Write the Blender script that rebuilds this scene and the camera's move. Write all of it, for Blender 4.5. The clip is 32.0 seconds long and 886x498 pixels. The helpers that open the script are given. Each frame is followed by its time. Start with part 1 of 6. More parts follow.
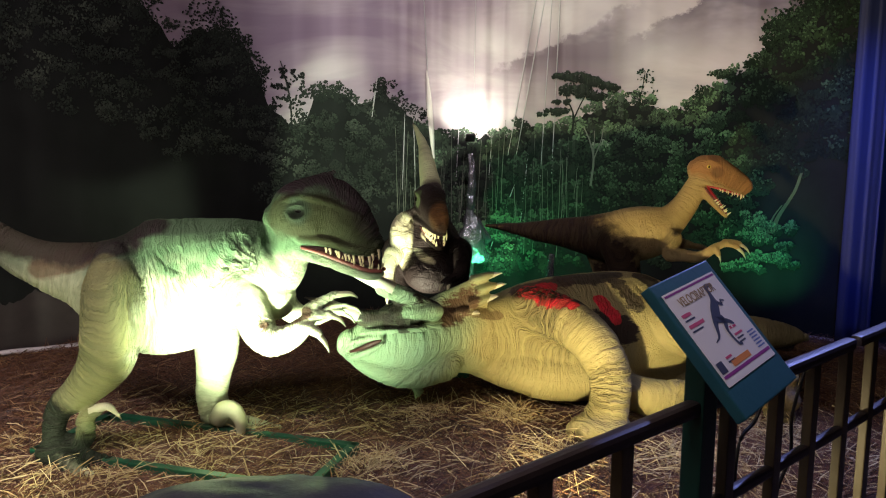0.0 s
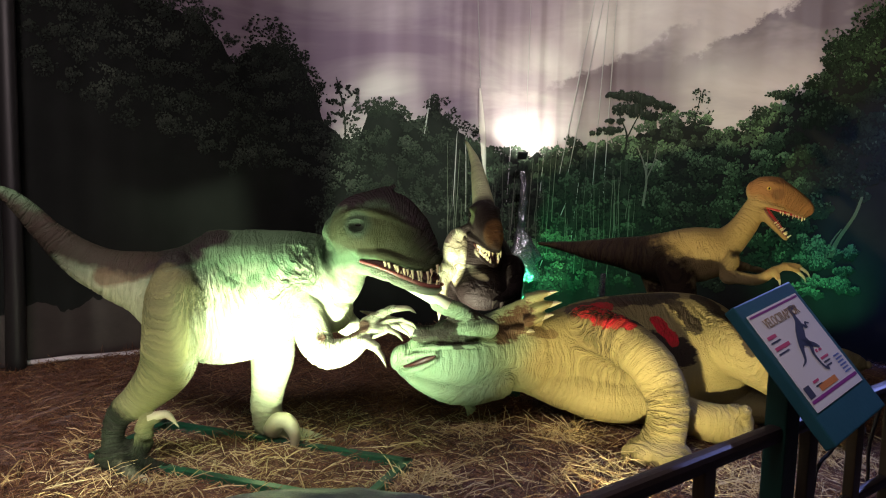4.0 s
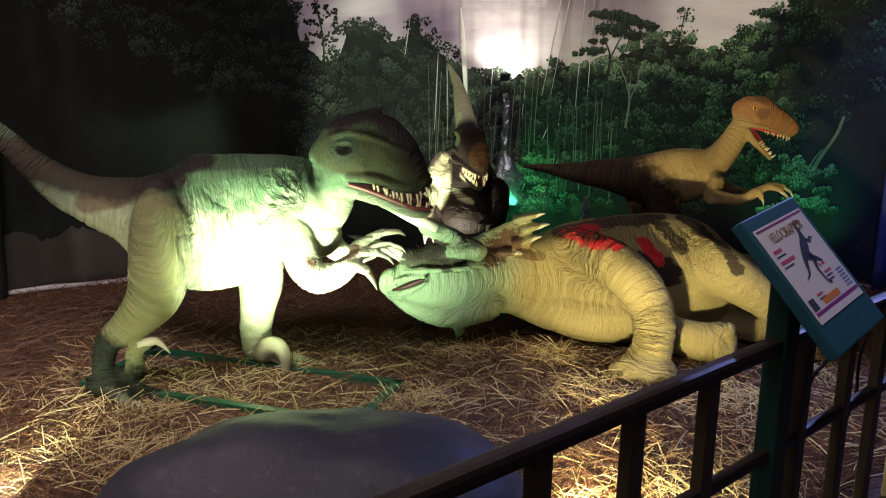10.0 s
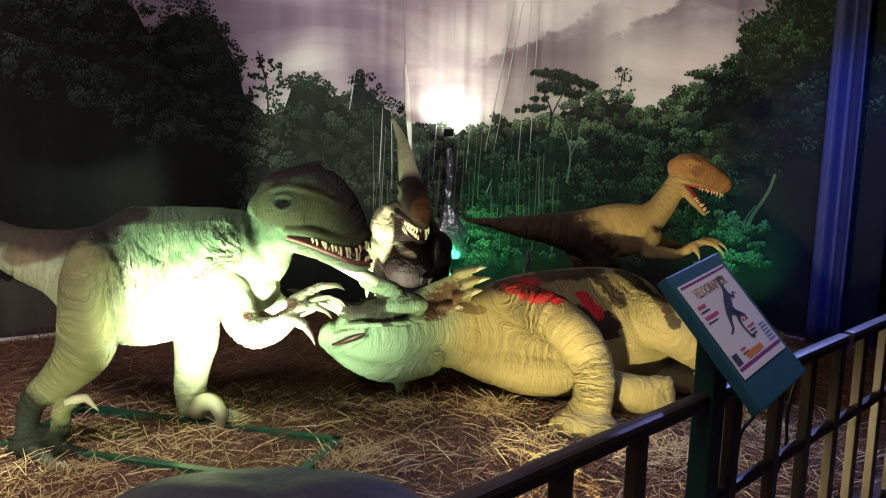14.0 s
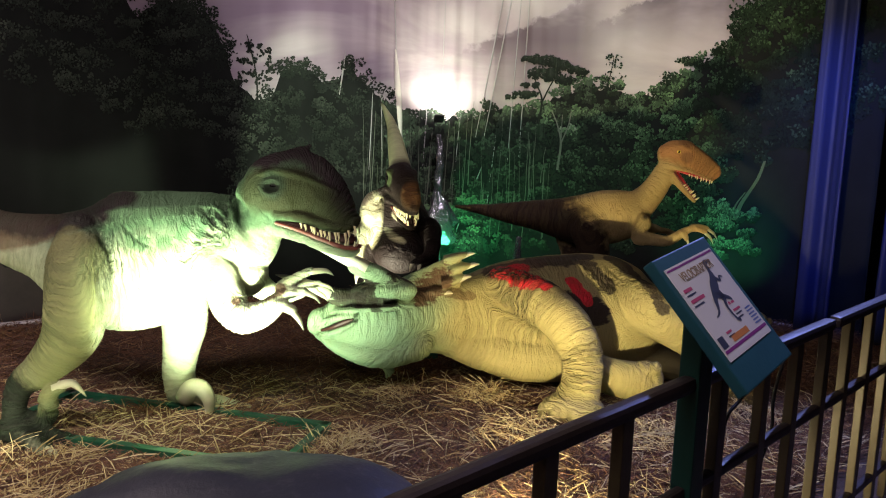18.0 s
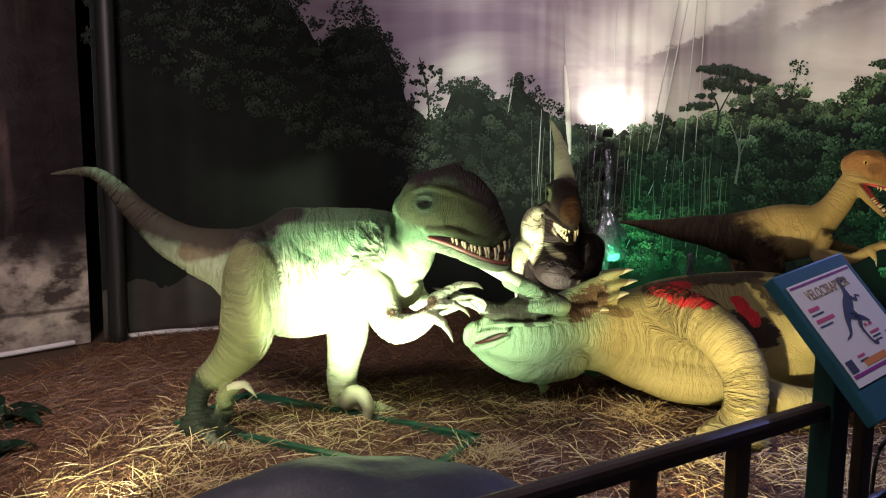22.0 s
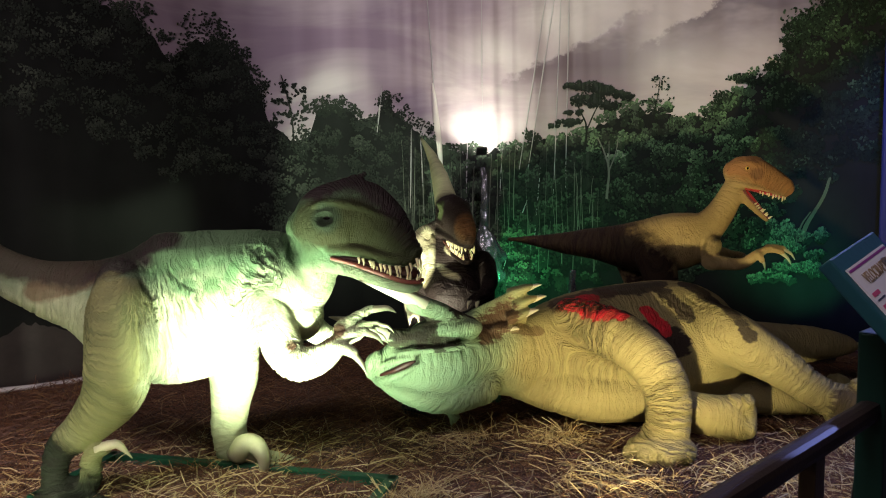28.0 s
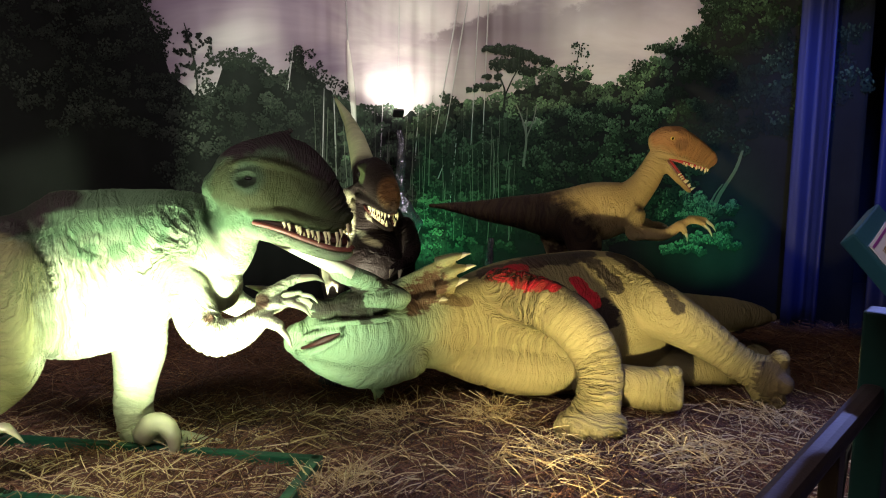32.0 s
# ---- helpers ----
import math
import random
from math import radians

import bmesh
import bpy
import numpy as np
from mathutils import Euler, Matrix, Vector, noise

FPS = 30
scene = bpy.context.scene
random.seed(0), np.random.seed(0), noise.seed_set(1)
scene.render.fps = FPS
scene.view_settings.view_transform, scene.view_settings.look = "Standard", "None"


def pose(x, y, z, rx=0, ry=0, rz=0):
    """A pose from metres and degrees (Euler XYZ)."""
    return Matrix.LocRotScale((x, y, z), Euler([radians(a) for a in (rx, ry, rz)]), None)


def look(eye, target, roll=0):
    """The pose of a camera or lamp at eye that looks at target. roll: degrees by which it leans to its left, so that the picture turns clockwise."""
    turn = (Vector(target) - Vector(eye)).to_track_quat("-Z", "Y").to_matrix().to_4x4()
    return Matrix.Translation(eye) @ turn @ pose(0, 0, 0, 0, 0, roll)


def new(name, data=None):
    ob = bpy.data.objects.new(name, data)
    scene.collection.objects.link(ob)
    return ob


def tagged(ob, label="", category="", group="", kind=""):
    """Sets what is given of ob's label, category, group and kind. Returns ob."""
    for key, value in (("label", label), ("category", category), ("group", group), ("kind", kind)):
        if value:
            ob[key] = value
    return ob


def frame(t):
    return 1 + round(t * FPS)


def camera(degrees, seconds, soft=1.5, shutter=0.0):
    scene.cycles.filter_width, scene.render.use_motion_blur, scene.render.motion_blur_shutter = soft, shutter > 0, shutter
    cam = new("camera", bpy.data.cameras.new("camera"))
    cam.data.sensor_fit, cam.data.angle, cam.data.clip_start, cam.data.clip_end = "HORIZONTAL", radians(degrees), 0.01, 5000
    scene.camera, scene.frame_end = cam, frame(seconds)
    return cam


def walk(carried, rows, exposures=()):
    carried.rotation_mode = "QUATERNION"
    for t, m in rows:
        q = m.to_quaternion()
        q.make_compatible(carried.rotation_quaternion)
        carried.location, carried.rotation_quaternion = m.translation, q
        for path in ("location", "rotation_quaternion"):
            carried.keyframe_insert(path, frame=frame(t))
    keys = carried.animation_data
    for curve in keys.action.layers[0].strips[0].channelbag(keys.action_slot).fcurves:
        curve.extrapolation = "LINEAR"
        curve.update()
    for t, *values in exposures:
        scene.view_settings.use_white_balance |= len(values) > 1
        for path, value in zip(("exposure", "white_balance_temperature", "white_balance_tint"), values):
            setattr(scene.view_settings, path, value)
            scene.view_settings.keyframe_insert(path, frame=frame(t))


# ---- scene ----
cam = camera(56.2, 32.0, soft=1.1)
PATH = [
    (0, (0.157, -0.604, 1.653), (0.044, 1.375, 1.383), 0.7),
    (0.5, (0.15, -0.598, 1.655), (0.057, 1.381, 1.383), 1.2),
    (1, (0.136, -0.586, 1.651), (0.07, 1.395, 1.388), 1.6),
    (1.5, (0.139, -0.581, 1.653), (0.09, 1.401, 1.393), 1.9),
    (2, (0.136, -0.58, 1.658), (0.09, 1.405, 1.413), 2.0),
    (2.5, (0.116, -0.593, 1.658), (0.016, 1.391, 1.428), 1.9),
    (3, (0.094, -0.599, 1.656), (-0.066, 1.382, 1.434), 1.9),
    (3.5, (0.08, -0.603, 1.648), (-0.128, 1.373, 1.425), 1.6),
    (5.5, (-0.018, -0.576, 1.627), (-0.211, 1.398, 1.369), 1.2),
    (6, (-0.024, -0.568, 1.626), (-0.168, 1.409, 1.362), 1.0),
    (6.5, (-0.018, -0.559, 1.621), (-0.128, 1.418, 1.341), 1.0),
    (7, (-0.016, -0.539, 1.611), (-0.104, 1.434, 1.298), 1.1),
    (7.5, (-0.024, -0.525, 1.601), (-0.097, 1.447, 1.273), 1.4),
    (8, (-0.032, -0.525, 1.599), (-0.104, 1.445, 1.261), 1.6),
    (8.5, (-0.027, -0.528, 1.599), (-0.113, 1.437, 1.238), 1.7),
    (9, (-0.029, -0.539, 1.599), (-0.153, 1.423, 1.229), 1.8),
    (9.5, (-0.03, -0.563, 1.605), (-0.165, 1.393, 1.209), 1.5),
    (10, (-0.019, -0.585, 1.615), (-0.159, 1.369, 1.213), 1.2),
    (10.5, (0.001, -0.599, 1.627), (-0.13, 1.363, 1.26), 1.0),
    (11, (0.012, -0.595, 1.626), (-0.095, 1.372, 1.283), 1.1),
    (11.5, (0.026, -0.591, 1.625), (-0.061, 1.382, 1.305), 1.3),
    (12, (0.028, -0.583, 1.626), (-0.048, 1.392, 1.32), 1.4),
    (12.5, (0.03, -0.577, 1.625), (-0.031, 1.401, 1.334), 1.4),
    (13, (0.03, -0.573, 1.62), (-0.011, 1.407, 1.343), 1.6),
    (13.5, (0.027, -0.57, 1.622), (-0.006, 1.412, 1.351), 1.7),
    (14, (0.028, -0.577, 1.622), (0.006, 1.405, 1.348), 1.9),
    (14.5, (0.032, -0.58, 1.619), (0.013, 1.401, 1.349), 1.9),
    (16.5, (0.032, -0.585, 1.618), (0.012, 1.394, 1.335), 2.1),
    (17, (0.042, -0.57, 1.612), (0.03, 1.409, 1.319), 2.0),
    (17.5, (0.038, -0.571, 1.611), (0.034, 1.406, 1.313), 2.1),
    (18, (0.04, -0.572, 1.609), (0.04, 1.405, 1.307), 2.1),
    (18.5, (0.041, -0.569, 1.61), (0.042, 1.407, 1.298), 2.1),
    (19, (0.046, -0.572, 1.612), (0.048, 1.402, 1.29), 2.0),
    (19.5, (0.05, -0.574, 1.613), (0.055, 1.398, 1.284), 1.9),
    (20, (0.048, -0.575, 1.612), (0.052, 1.398, 1.282), 1.8),
    (20.5, (0.052, -0.569, 1.612), (0.029, 1.404, 1.286), 1.8),
    (21, (0.103, -0.571, 1.62), (-0.016, 1.397, 1.286), 1.8),
    (21.5, (0.174, -0.586, 1.621), (-0.147, 1.362, 1.305), 1.2),
    (22, (0.235, -0.589, 1.612), (-0.215, 1.34, 1.338), 0.7),
    (22.5, (0.273, -0.572, 1.573), (-0.25, 1.344, 1.336), -0.2),
    (23, (0.271, -0.569, 1.541), (-0.279, 1.342, 1.327), -1.0),
    (23.5, (0.264, -0.585, 1.528), (-0.289, 1.323, 1.3), -1.8),
    (24, (0.283, -0.559, 1.491), (-0.129, 1.383, 1.249), -1.9),
    (24.5, (0.272, -0.614, 1.49), (-0.113, 1.332, 1.233), -2.3),
    (26.5, (0.065, -0.677, 1.479), (-0.16, 1.295, 1.232), -1.9),
    (27, (0.006, -0.478, 1.486), (-0.211, 1.495, 1.237), -1.2),
    (27.5, (-0.09, -0.345, 1.484), (-0.258, 1.637, 1.274), -0.8),
    (28, (-0.166, -0.239, 1.481), (-0.226, 1.751, 1.292), -0.8),
    (28.5, (-0.159, -0.114, 1.477), (-0.234, 1.878, 1.311), -0.9),
    (29, (-0.089, -0.051, 1.468), (-0.2, 1.941, 1.326), -0.2),
    (29.5, (-0.18, -0.025, 1.454), (-0.123, 1.968, 1.304), -0.1),
    (30, (-0.275, -0.008, 1.457), (-0.103, 1.976, 1.271), -0.1),
    (30.5, (-0.307, -0.003, 1.46), (-0.127, 1.978, 1.249), 0.1),
    (31, (-0.308, 0.013, 1.447), (-0.114, 1.991, 1.22), 0.3),
    (31.5, (-0.323, -0.001, 1.452), (-0.129, 1.973, 1.197), 0.6),
    (32, (-0.334, 0.0, 1.457), (-0.14, 1.972, 1.188), 0.9),
]
walk(cam, [(t, look(eye, target, roll)) for t, eye, target, roll in PATH],
    [(0.0, 0.0), (2.0, -0.03), (3.0, -0.08), (6.0, -0.08), (8.0, 0.0), (10.0, -0.12), (12.0, 0.0), (19.0, 0.05), (23.0, 0.06), (24.0, 0.0), (26.5, -0.06), (28.0, -0.22), (30.0, -0.2), (32.0, -0.14)])

# ---- building helpers ----
def link_mesh(name, bm, mats, parent=None, label="", smooth=True, origin=None):
    """One mesh object from a bmesh."""
    me = bpy.data.meshes.new(name)
    bm.to_mesh(me)
    bm.free()
    for m in (mats if isinstance(mats, (list, tuple)) else [mats]):
        me.materials.append(m)
    if smooth:
        me.polygons.foreach_set("use_smooth", [True] * len(me.polygons))
    ob = new(name, me)
    if origin is not None:
        me.transform(Matrix.Translation(-Vector(origin)))
        ob.location = origin
    if parent is not None:
        ob.parent = parent
        ob.location = (ob.matrix_basis.translation - parent.matrix_basis.translation) if origin is not None else -parent.matrix_basis.translation
    if label:
        ob["label"] = label
    return ob


def part(name, bm, material, parent, label="", smooth=False):
    """One mesh under a thing; the bmesh is in the parent's own coordinates."""
    me = bpy.data.meshes.new(name)
    bm.to_mesh(me)
    bm.free()
    me.materials.append(material)
    if smooth:
        me.polygons.foreach_set("use_smooth", [True] * len(me.polygons))
    ob = new(name, me)
    ob.parent = parent
    if label:
        ob["label"] = label
    return ob


def box(bm, size, at=(0, 0, 0), rot=None, bevel=0.0):
    """A bevelled box added to bm."""
    m = Matrix.Translation(at) @ (rot.to_4x4() if rot else Matrix()) @ Matrix.Diagonal((*size, 1))
    made = bmesh.ops.create_cube(bm, size=1, matrix=m)["verts"]
    if bevel:
        edges = list({e for v in made for e in v.link_edges})
        bmesh.ops.bevel(bm, geom=edges, offset=bevel, segments=2, affect="EDGES", profile=0.6)
    return bm


def catmull(keys, n):
    """Smooth rows of numbers through the keys, n steps a span."""
    k = np.array(keys, float)
    k = np.vstack([2 * k[0] - k[1], k, 2 * k[-1] - k[-2]])
    out = []
    for i in range(1, len(k) - 2):
        for s in np.linspace(0, 1, n, endpoint=False):
            a, b, c, d = k[i - 1 : i + 3]
            out.append(0.5 * (2 * b + (c - a) * s + (2 * a - 5 * b + 4 * c - d) * s**2 + (3 * b - a - 3 * c + d) * s**3))
    out.append(k[-2])
    return np.array(out)


CENTRE_LINES = []


def tube(bm, keys, n=6, sides=16, mat=0, up=(0, 0, 1), tip=False, square=1.0, fold=1.0):
    """A limb: keys are (x, y, z, half width, half height); rounded at both ends."""
    rows = catmull(keys, n)
    pos = rows[:, :3]
    tan = np.gradient(pos, axis=0)
    if sides >= 14:
        run = np.r_[0, np.cumsum(np.linalg.norm(np.diff(pos, axis=0), axis=1))]
        fine = np.linspace(0, run[-1], max(8, int(run[-1] / 0.03)))
        CENTRE_LINES.append((np.stack([np.interp(fine, run, pos[:, i]) for i in range(3)], 1), fine, np.interp(fine, run, rows[:, 3:5].mean(axis=1)), fold))
    rings = []
    up = Vector(up)
    for i, r in enumerate(rows):
        t = Vector(tan[i]).normalized()
        side = t.cross(up)
        side = side.normalized() if side.length > 1e-4 else Vector((1, 0, 0))
        high = side.cross(t).normalized()
        c = Vector(r[:3])
        rings.append((c, t, side, high, max(r[3], 1e-4), max(r[4], 1e-4)))
    first, last = rings[0], rings[-1]
    if not tip:
        cap0 = [(first[0] - first[1] * min(first[4], first[5]) * math.sin(a), *first[1:4], first[4] * math.cos(a), first[5] * math.cos(a)) for a in (1.25, 0.85, 0.45)]
        cap1 = [(last[0] + last[1] * min(last[4], last[5]) * math.sin(a), *last[1:4], last[4] * math.cos(a), last[5] * math.cos(a)) for a in (0.45, 0.85, 1.25)]
        rings = cap0 + rings + cap1
    loops = []
    for c, t, side, high, w, h in rings:
        loops.append([bm.verts.new(c + side * (w * math.copysign(abs(math.cos(a)) ** square, math.cos(a))) + high * (h * math.copysign(abs(math.sin(a)) ** square, math.sin(a)))) for a in np.linspace(0, 2 * math.pi, sides, endpoint=False)])
    for a, b in zip(loops, loops[1:]):
        for i in range(sides):
            j = (i + 1) % sides
            f = bm.faces.new((a[i], a[j], b[j], b[i]))
            f.material_index = mat
    for ring, flip in ((loops[0], True), (loops[-1], False)):
        f = bm.faces.new(ring[::-1] if flip else ring)
        f.material_index = mat
    return bm


def ball(bm, at, size, rot=(0, 0, 0), mat=0, seg=16):
    m = Matrix.Translation(at) @ Euler([radians(a) for a in rot]).to_matrix().to_4x4() @ Matrix.Diagonal((*size, 1))
    made = bmesh.ops.create_uvsphere(bm, u_segments=seg, v_segments=max(6, seg * 2 // 3), radius=1, matrix=m)["verts"]
    for f in {f for v in made for f in v.link_faces}:
        f.material_index = mat
    return bm


def claw(bm, base, tip, width, bend=(0, 0, 0), mat=1, sides=8, flat=0.8):
    """A curved tapering claw, horn or tooth."""
    a, b, k = Vector(base), Vector(tip), Vector(bend)
    mid = (a + b) / 2 + k
    q = (a * 0.5 + b * 1.5) / 2 + k * 0.72
    tube(bm, [(*a, width, width * flat), (*mid, width * 0.75, width * 0.75 * flat), (*q, width * 0.45, width * 0.45 * flat), (*b, width * 0.06, width * 0.06)], n=3, sides=sides, mat=mat, tip=True)


def fuse(bm, voxel, rounds=3, relief=(), loose=()):
    """One skin over all that bm holds: remeshed, smoothed, then pressed with low relief. relief: (size, depth, stretch) rows; loose: (place, radius, gain) where the hide hangs in deeper folds."""
    me = bpy.data.meshes.new("skin")
    bmesh.ops.recalc_face_normals(bm, faces=bm.faces)
    bm.to_mesh(me)
    bm.free()
    ob = new("skin", me)
    mod = ob.modifiers.new("remesh", "REMESH")
    mod.mode, mod.voxel_size, mod.use_smooth_shade = "VOXEL", voxel, True
    sm = ob.modifiers.new("smooth", "SMOOTH")
    sm.factor, sm.iterations = 0.5, rounds
    made = bpy.data.meshes.new_from_object(ob.evaluated_get(bpy.context.evaluated_depsgraph_get()))
    bpy.data.objects.remove(ob)
    out = bmesh.new()
    out.from_mesh(made)
    bpy.data.meshes.remove(made)
    # folds of the hide run round each limb: its length along the limb is kept for the material too
    along = out.verts.layers.float.new("along")
    folded = out.verts.layers.float.new("folded")
    out.normal_update()
    co = np.array([v.co for v in out.verts])
    total, lengths, folds = np.zeros(len(co)), np.zeros(len(co)), np.zeros(len(co))
    for p, d, r, k in CENTRE_LINES:
        t = np.gradient(p, axis=0)
        t /= np.linalg.norm(t, axis=1)[:, None]
        d2 = (co**2).sum(1)[:, None] + (p**2).sum(1)[None] - 2 * co @ p.T
        i = d2.argmin(1)
        off = co - p[i]
        near_by = np.clip((off * t[i]).sum(1), -0.03, 0.03)
        w = 1 / ((np.sqrt(np.maximum(d2[np.arange(len(co)), i], 0)) / r[i]) ** 7 + 1e-3)
        total += w
        lengths += w * (d[i] + near_by)
        folds += w * k
    lengths, folds = lengths / total, folds / total
    CENTRE_LINES.clear()
    moves = []
    for v, s, k in zip(out.verts, lengths, folds):
        k *= 0.25 + 0.75 * min(1.0, max(0.0, 0.5 + 1.6 * noise.noise(v.co * 3.1)))
        for at, radius, gain in loose:
            k *= 1 + (gain - 1) * max(0.0, 1 - ((v.co - Vector(at)).length / radius) ** 2)
        v[along], v[folded] = s, k
        d = 0.0
        for size, depth, round_it in relief:
            ply = s / (size * 0.6) + 0.9 * noise.noise(v.co * 3.6 + Vector((9, 0, 0))) + 0.22 * noise.noise(v.co * 17)
            keep = min(1.0, max(0.0, 0.45 + 1.7 * noise.noise(v.co * 6.5 + Vector((0, 3, 5)))))
            d -= depth * k * keep * (1 - abs(math.sin(math.pi * ply))) ** 3
            ply = (v.co.z * 0.7 + v.co.x * 0.55) / (size * 0.9) + 0.8 * noise.noise(v.co * 5.1 + Vector((2, 8, 0)))
            keep = min(1.0, max(0.0, 0.1 + 1.9 * noise.noise(v.co * 4.5 + Vector((7, 1, 5)))))
            d -= depth * round_it * k * keep * (1 - abs(math.sin(math.pi * ply))) ** 3
        d += 0.005 * noise.noise(v.co * 7)
        moves.append(v.normal * d)
    for v, m in zip(out.verts, moves):
        v.co += m
    for f in out.faces:
        f.material_index = 0
        f.smooth = True
    return out


def join_into(dst, src):
    """Adds src's faces to dst, keeping material numbers."""
    me = bpy.data.meshes.new("tmp")
    src.to_mesh(me)
    src.free()
    dst.from_mesh(me)
    bpy.data.meshes.remove(me)
    return dst

# ---- world and lamps ----
world = bpy.data.worlds.new("dark_hall")
scene.world = world
world.use_nodes = True
world.node_tree.nodes["Background"].inputs[0].default_value = (0.5, 0.42, 0.6, 1)
world.node_tree.nodes["Background"].inputs[1].default_value = 0.034


def spot(name, at, to, watts, colour, degrees, blend=0.5, radius=0.05):
    lamp = bpy.data.lights.new(name, "SPOT")
    lamp.energy, lamp.color, lamp.spot_size, lamp.spot_blend, lamp.shadow_soft_size = watts, colour, radians(degrees), blend, radius
    ob = new(name, lamp)
    ob.matrix_world = look(at, to)
    return ob


LAMP_FRONT = (-1.0, 2.5, 0.15)
LAMP_LEFT = (-1.85, 2.05, 0.13)
LAMP_YELLOW = (0.27, 2.08, 0.13)
LAMP_GREEN = (0.15, 6.3, 0.2)
LAMP_GREEN_SIDE = (2.45, 5.95, 0.13)
LAMP_BACK = (0.0, 6.97, 1.66)
LAMP_SIDE = (-0.47, 4.76, 0.11)
spot("flood_light", LAMP_FRONT, (-1.16, 3.6, 0.84), 800, (0.86, 1.0, 0.67), 66, 1.0)
spot("flood_light_spill", LAMP_FRONT, (-0.48, 5.0, 1.15), 300, (0.80, 1.0, 0.68), 52, 1.0)
spot("left_light", LAMP_LEFT, (-1.93, 3.3, 0.42), 62, (1.0, 1.0, 0.66), 54, 0.9)
spot("left_light_spill", LAMP_LEFT, (-2.10, 2.55, 0.0), 42, (1.0, 1.0, 0.72), 62, 0.6)
spot("yellow_light", LAMP_YELLOW, (1.0, 4.75, 1.12), 370, (1.0, 0.84, 0.42), 62, 0.9)
spot("yellow_light_spill", LAMP_YELLOW, (0.68, 2.6, 0.06), 92, (1.0, 0.80, 0.42), 110, 0.7)
spot("backdrop_light", LAMP_BACK, (-0.02, 7.38, 2.0), 42, (1.0, 0.98, 0.80), 110, 1.0, 0.03)
spot("green_light", LAMP_GREEN, (0.40, 7.1, 0.62), 60, (0.06, 1.0, 0.34), 100, 1.0)
spot("green_side_light", LAMP_GREEN_SIDE, (2.5, 6.7, 0.75), 42, (0.12, 1.0, 0.40), 76, 1.0)
spot("side_light", LAMP_SIDE, (-0.40, 5.2, 0.95), 190, (1.0, 0.97, 0.70), 60, 0.9, 0.03)
spot("blue_light", (2.1, 3.7, 3.2), (3.2, 6.0, 1.5), 420, (0.05, 0.14, 1.0), 42, 0.9)
spot("blue_rail_light", (2.5, 3.9, 3.0), (1.9, 2.8, 0.8), 420, (0.30, 0.36, 1.0), 75, 0.8)
# unseen overhead spot, added to light the sky print
spot("purple_fill", (0.3, 3.4, 3.3), (0.6, 7.4, 2.7), 260, (0.90, 0.78, 0.86), 95, 0.8)


# unseen area lamps, added as fill over the visitors and the side sheet
def fill_panel(name, at, to, watts, colour, size):
    lamp = bpy.data.lights.new(name, "AREA")
    lamp.energy, lamp.color, lamp.size = watts, colour, size
    ob = new(name, lamp)
    ob.matrix_world = look(at, to)


fill_panel("hall_fill", (-0.5, 0.6, 3.4), (-0.5, 2.4, 0), 54, (1.0, 0.83, 0.84), 1.6)
fill_panel("hall_fill_west", (-2.6, 1.6, 2.9), (-3.9, 3.9, 0.0), 72, (1.0, 0.80, 0.82), 0.8)

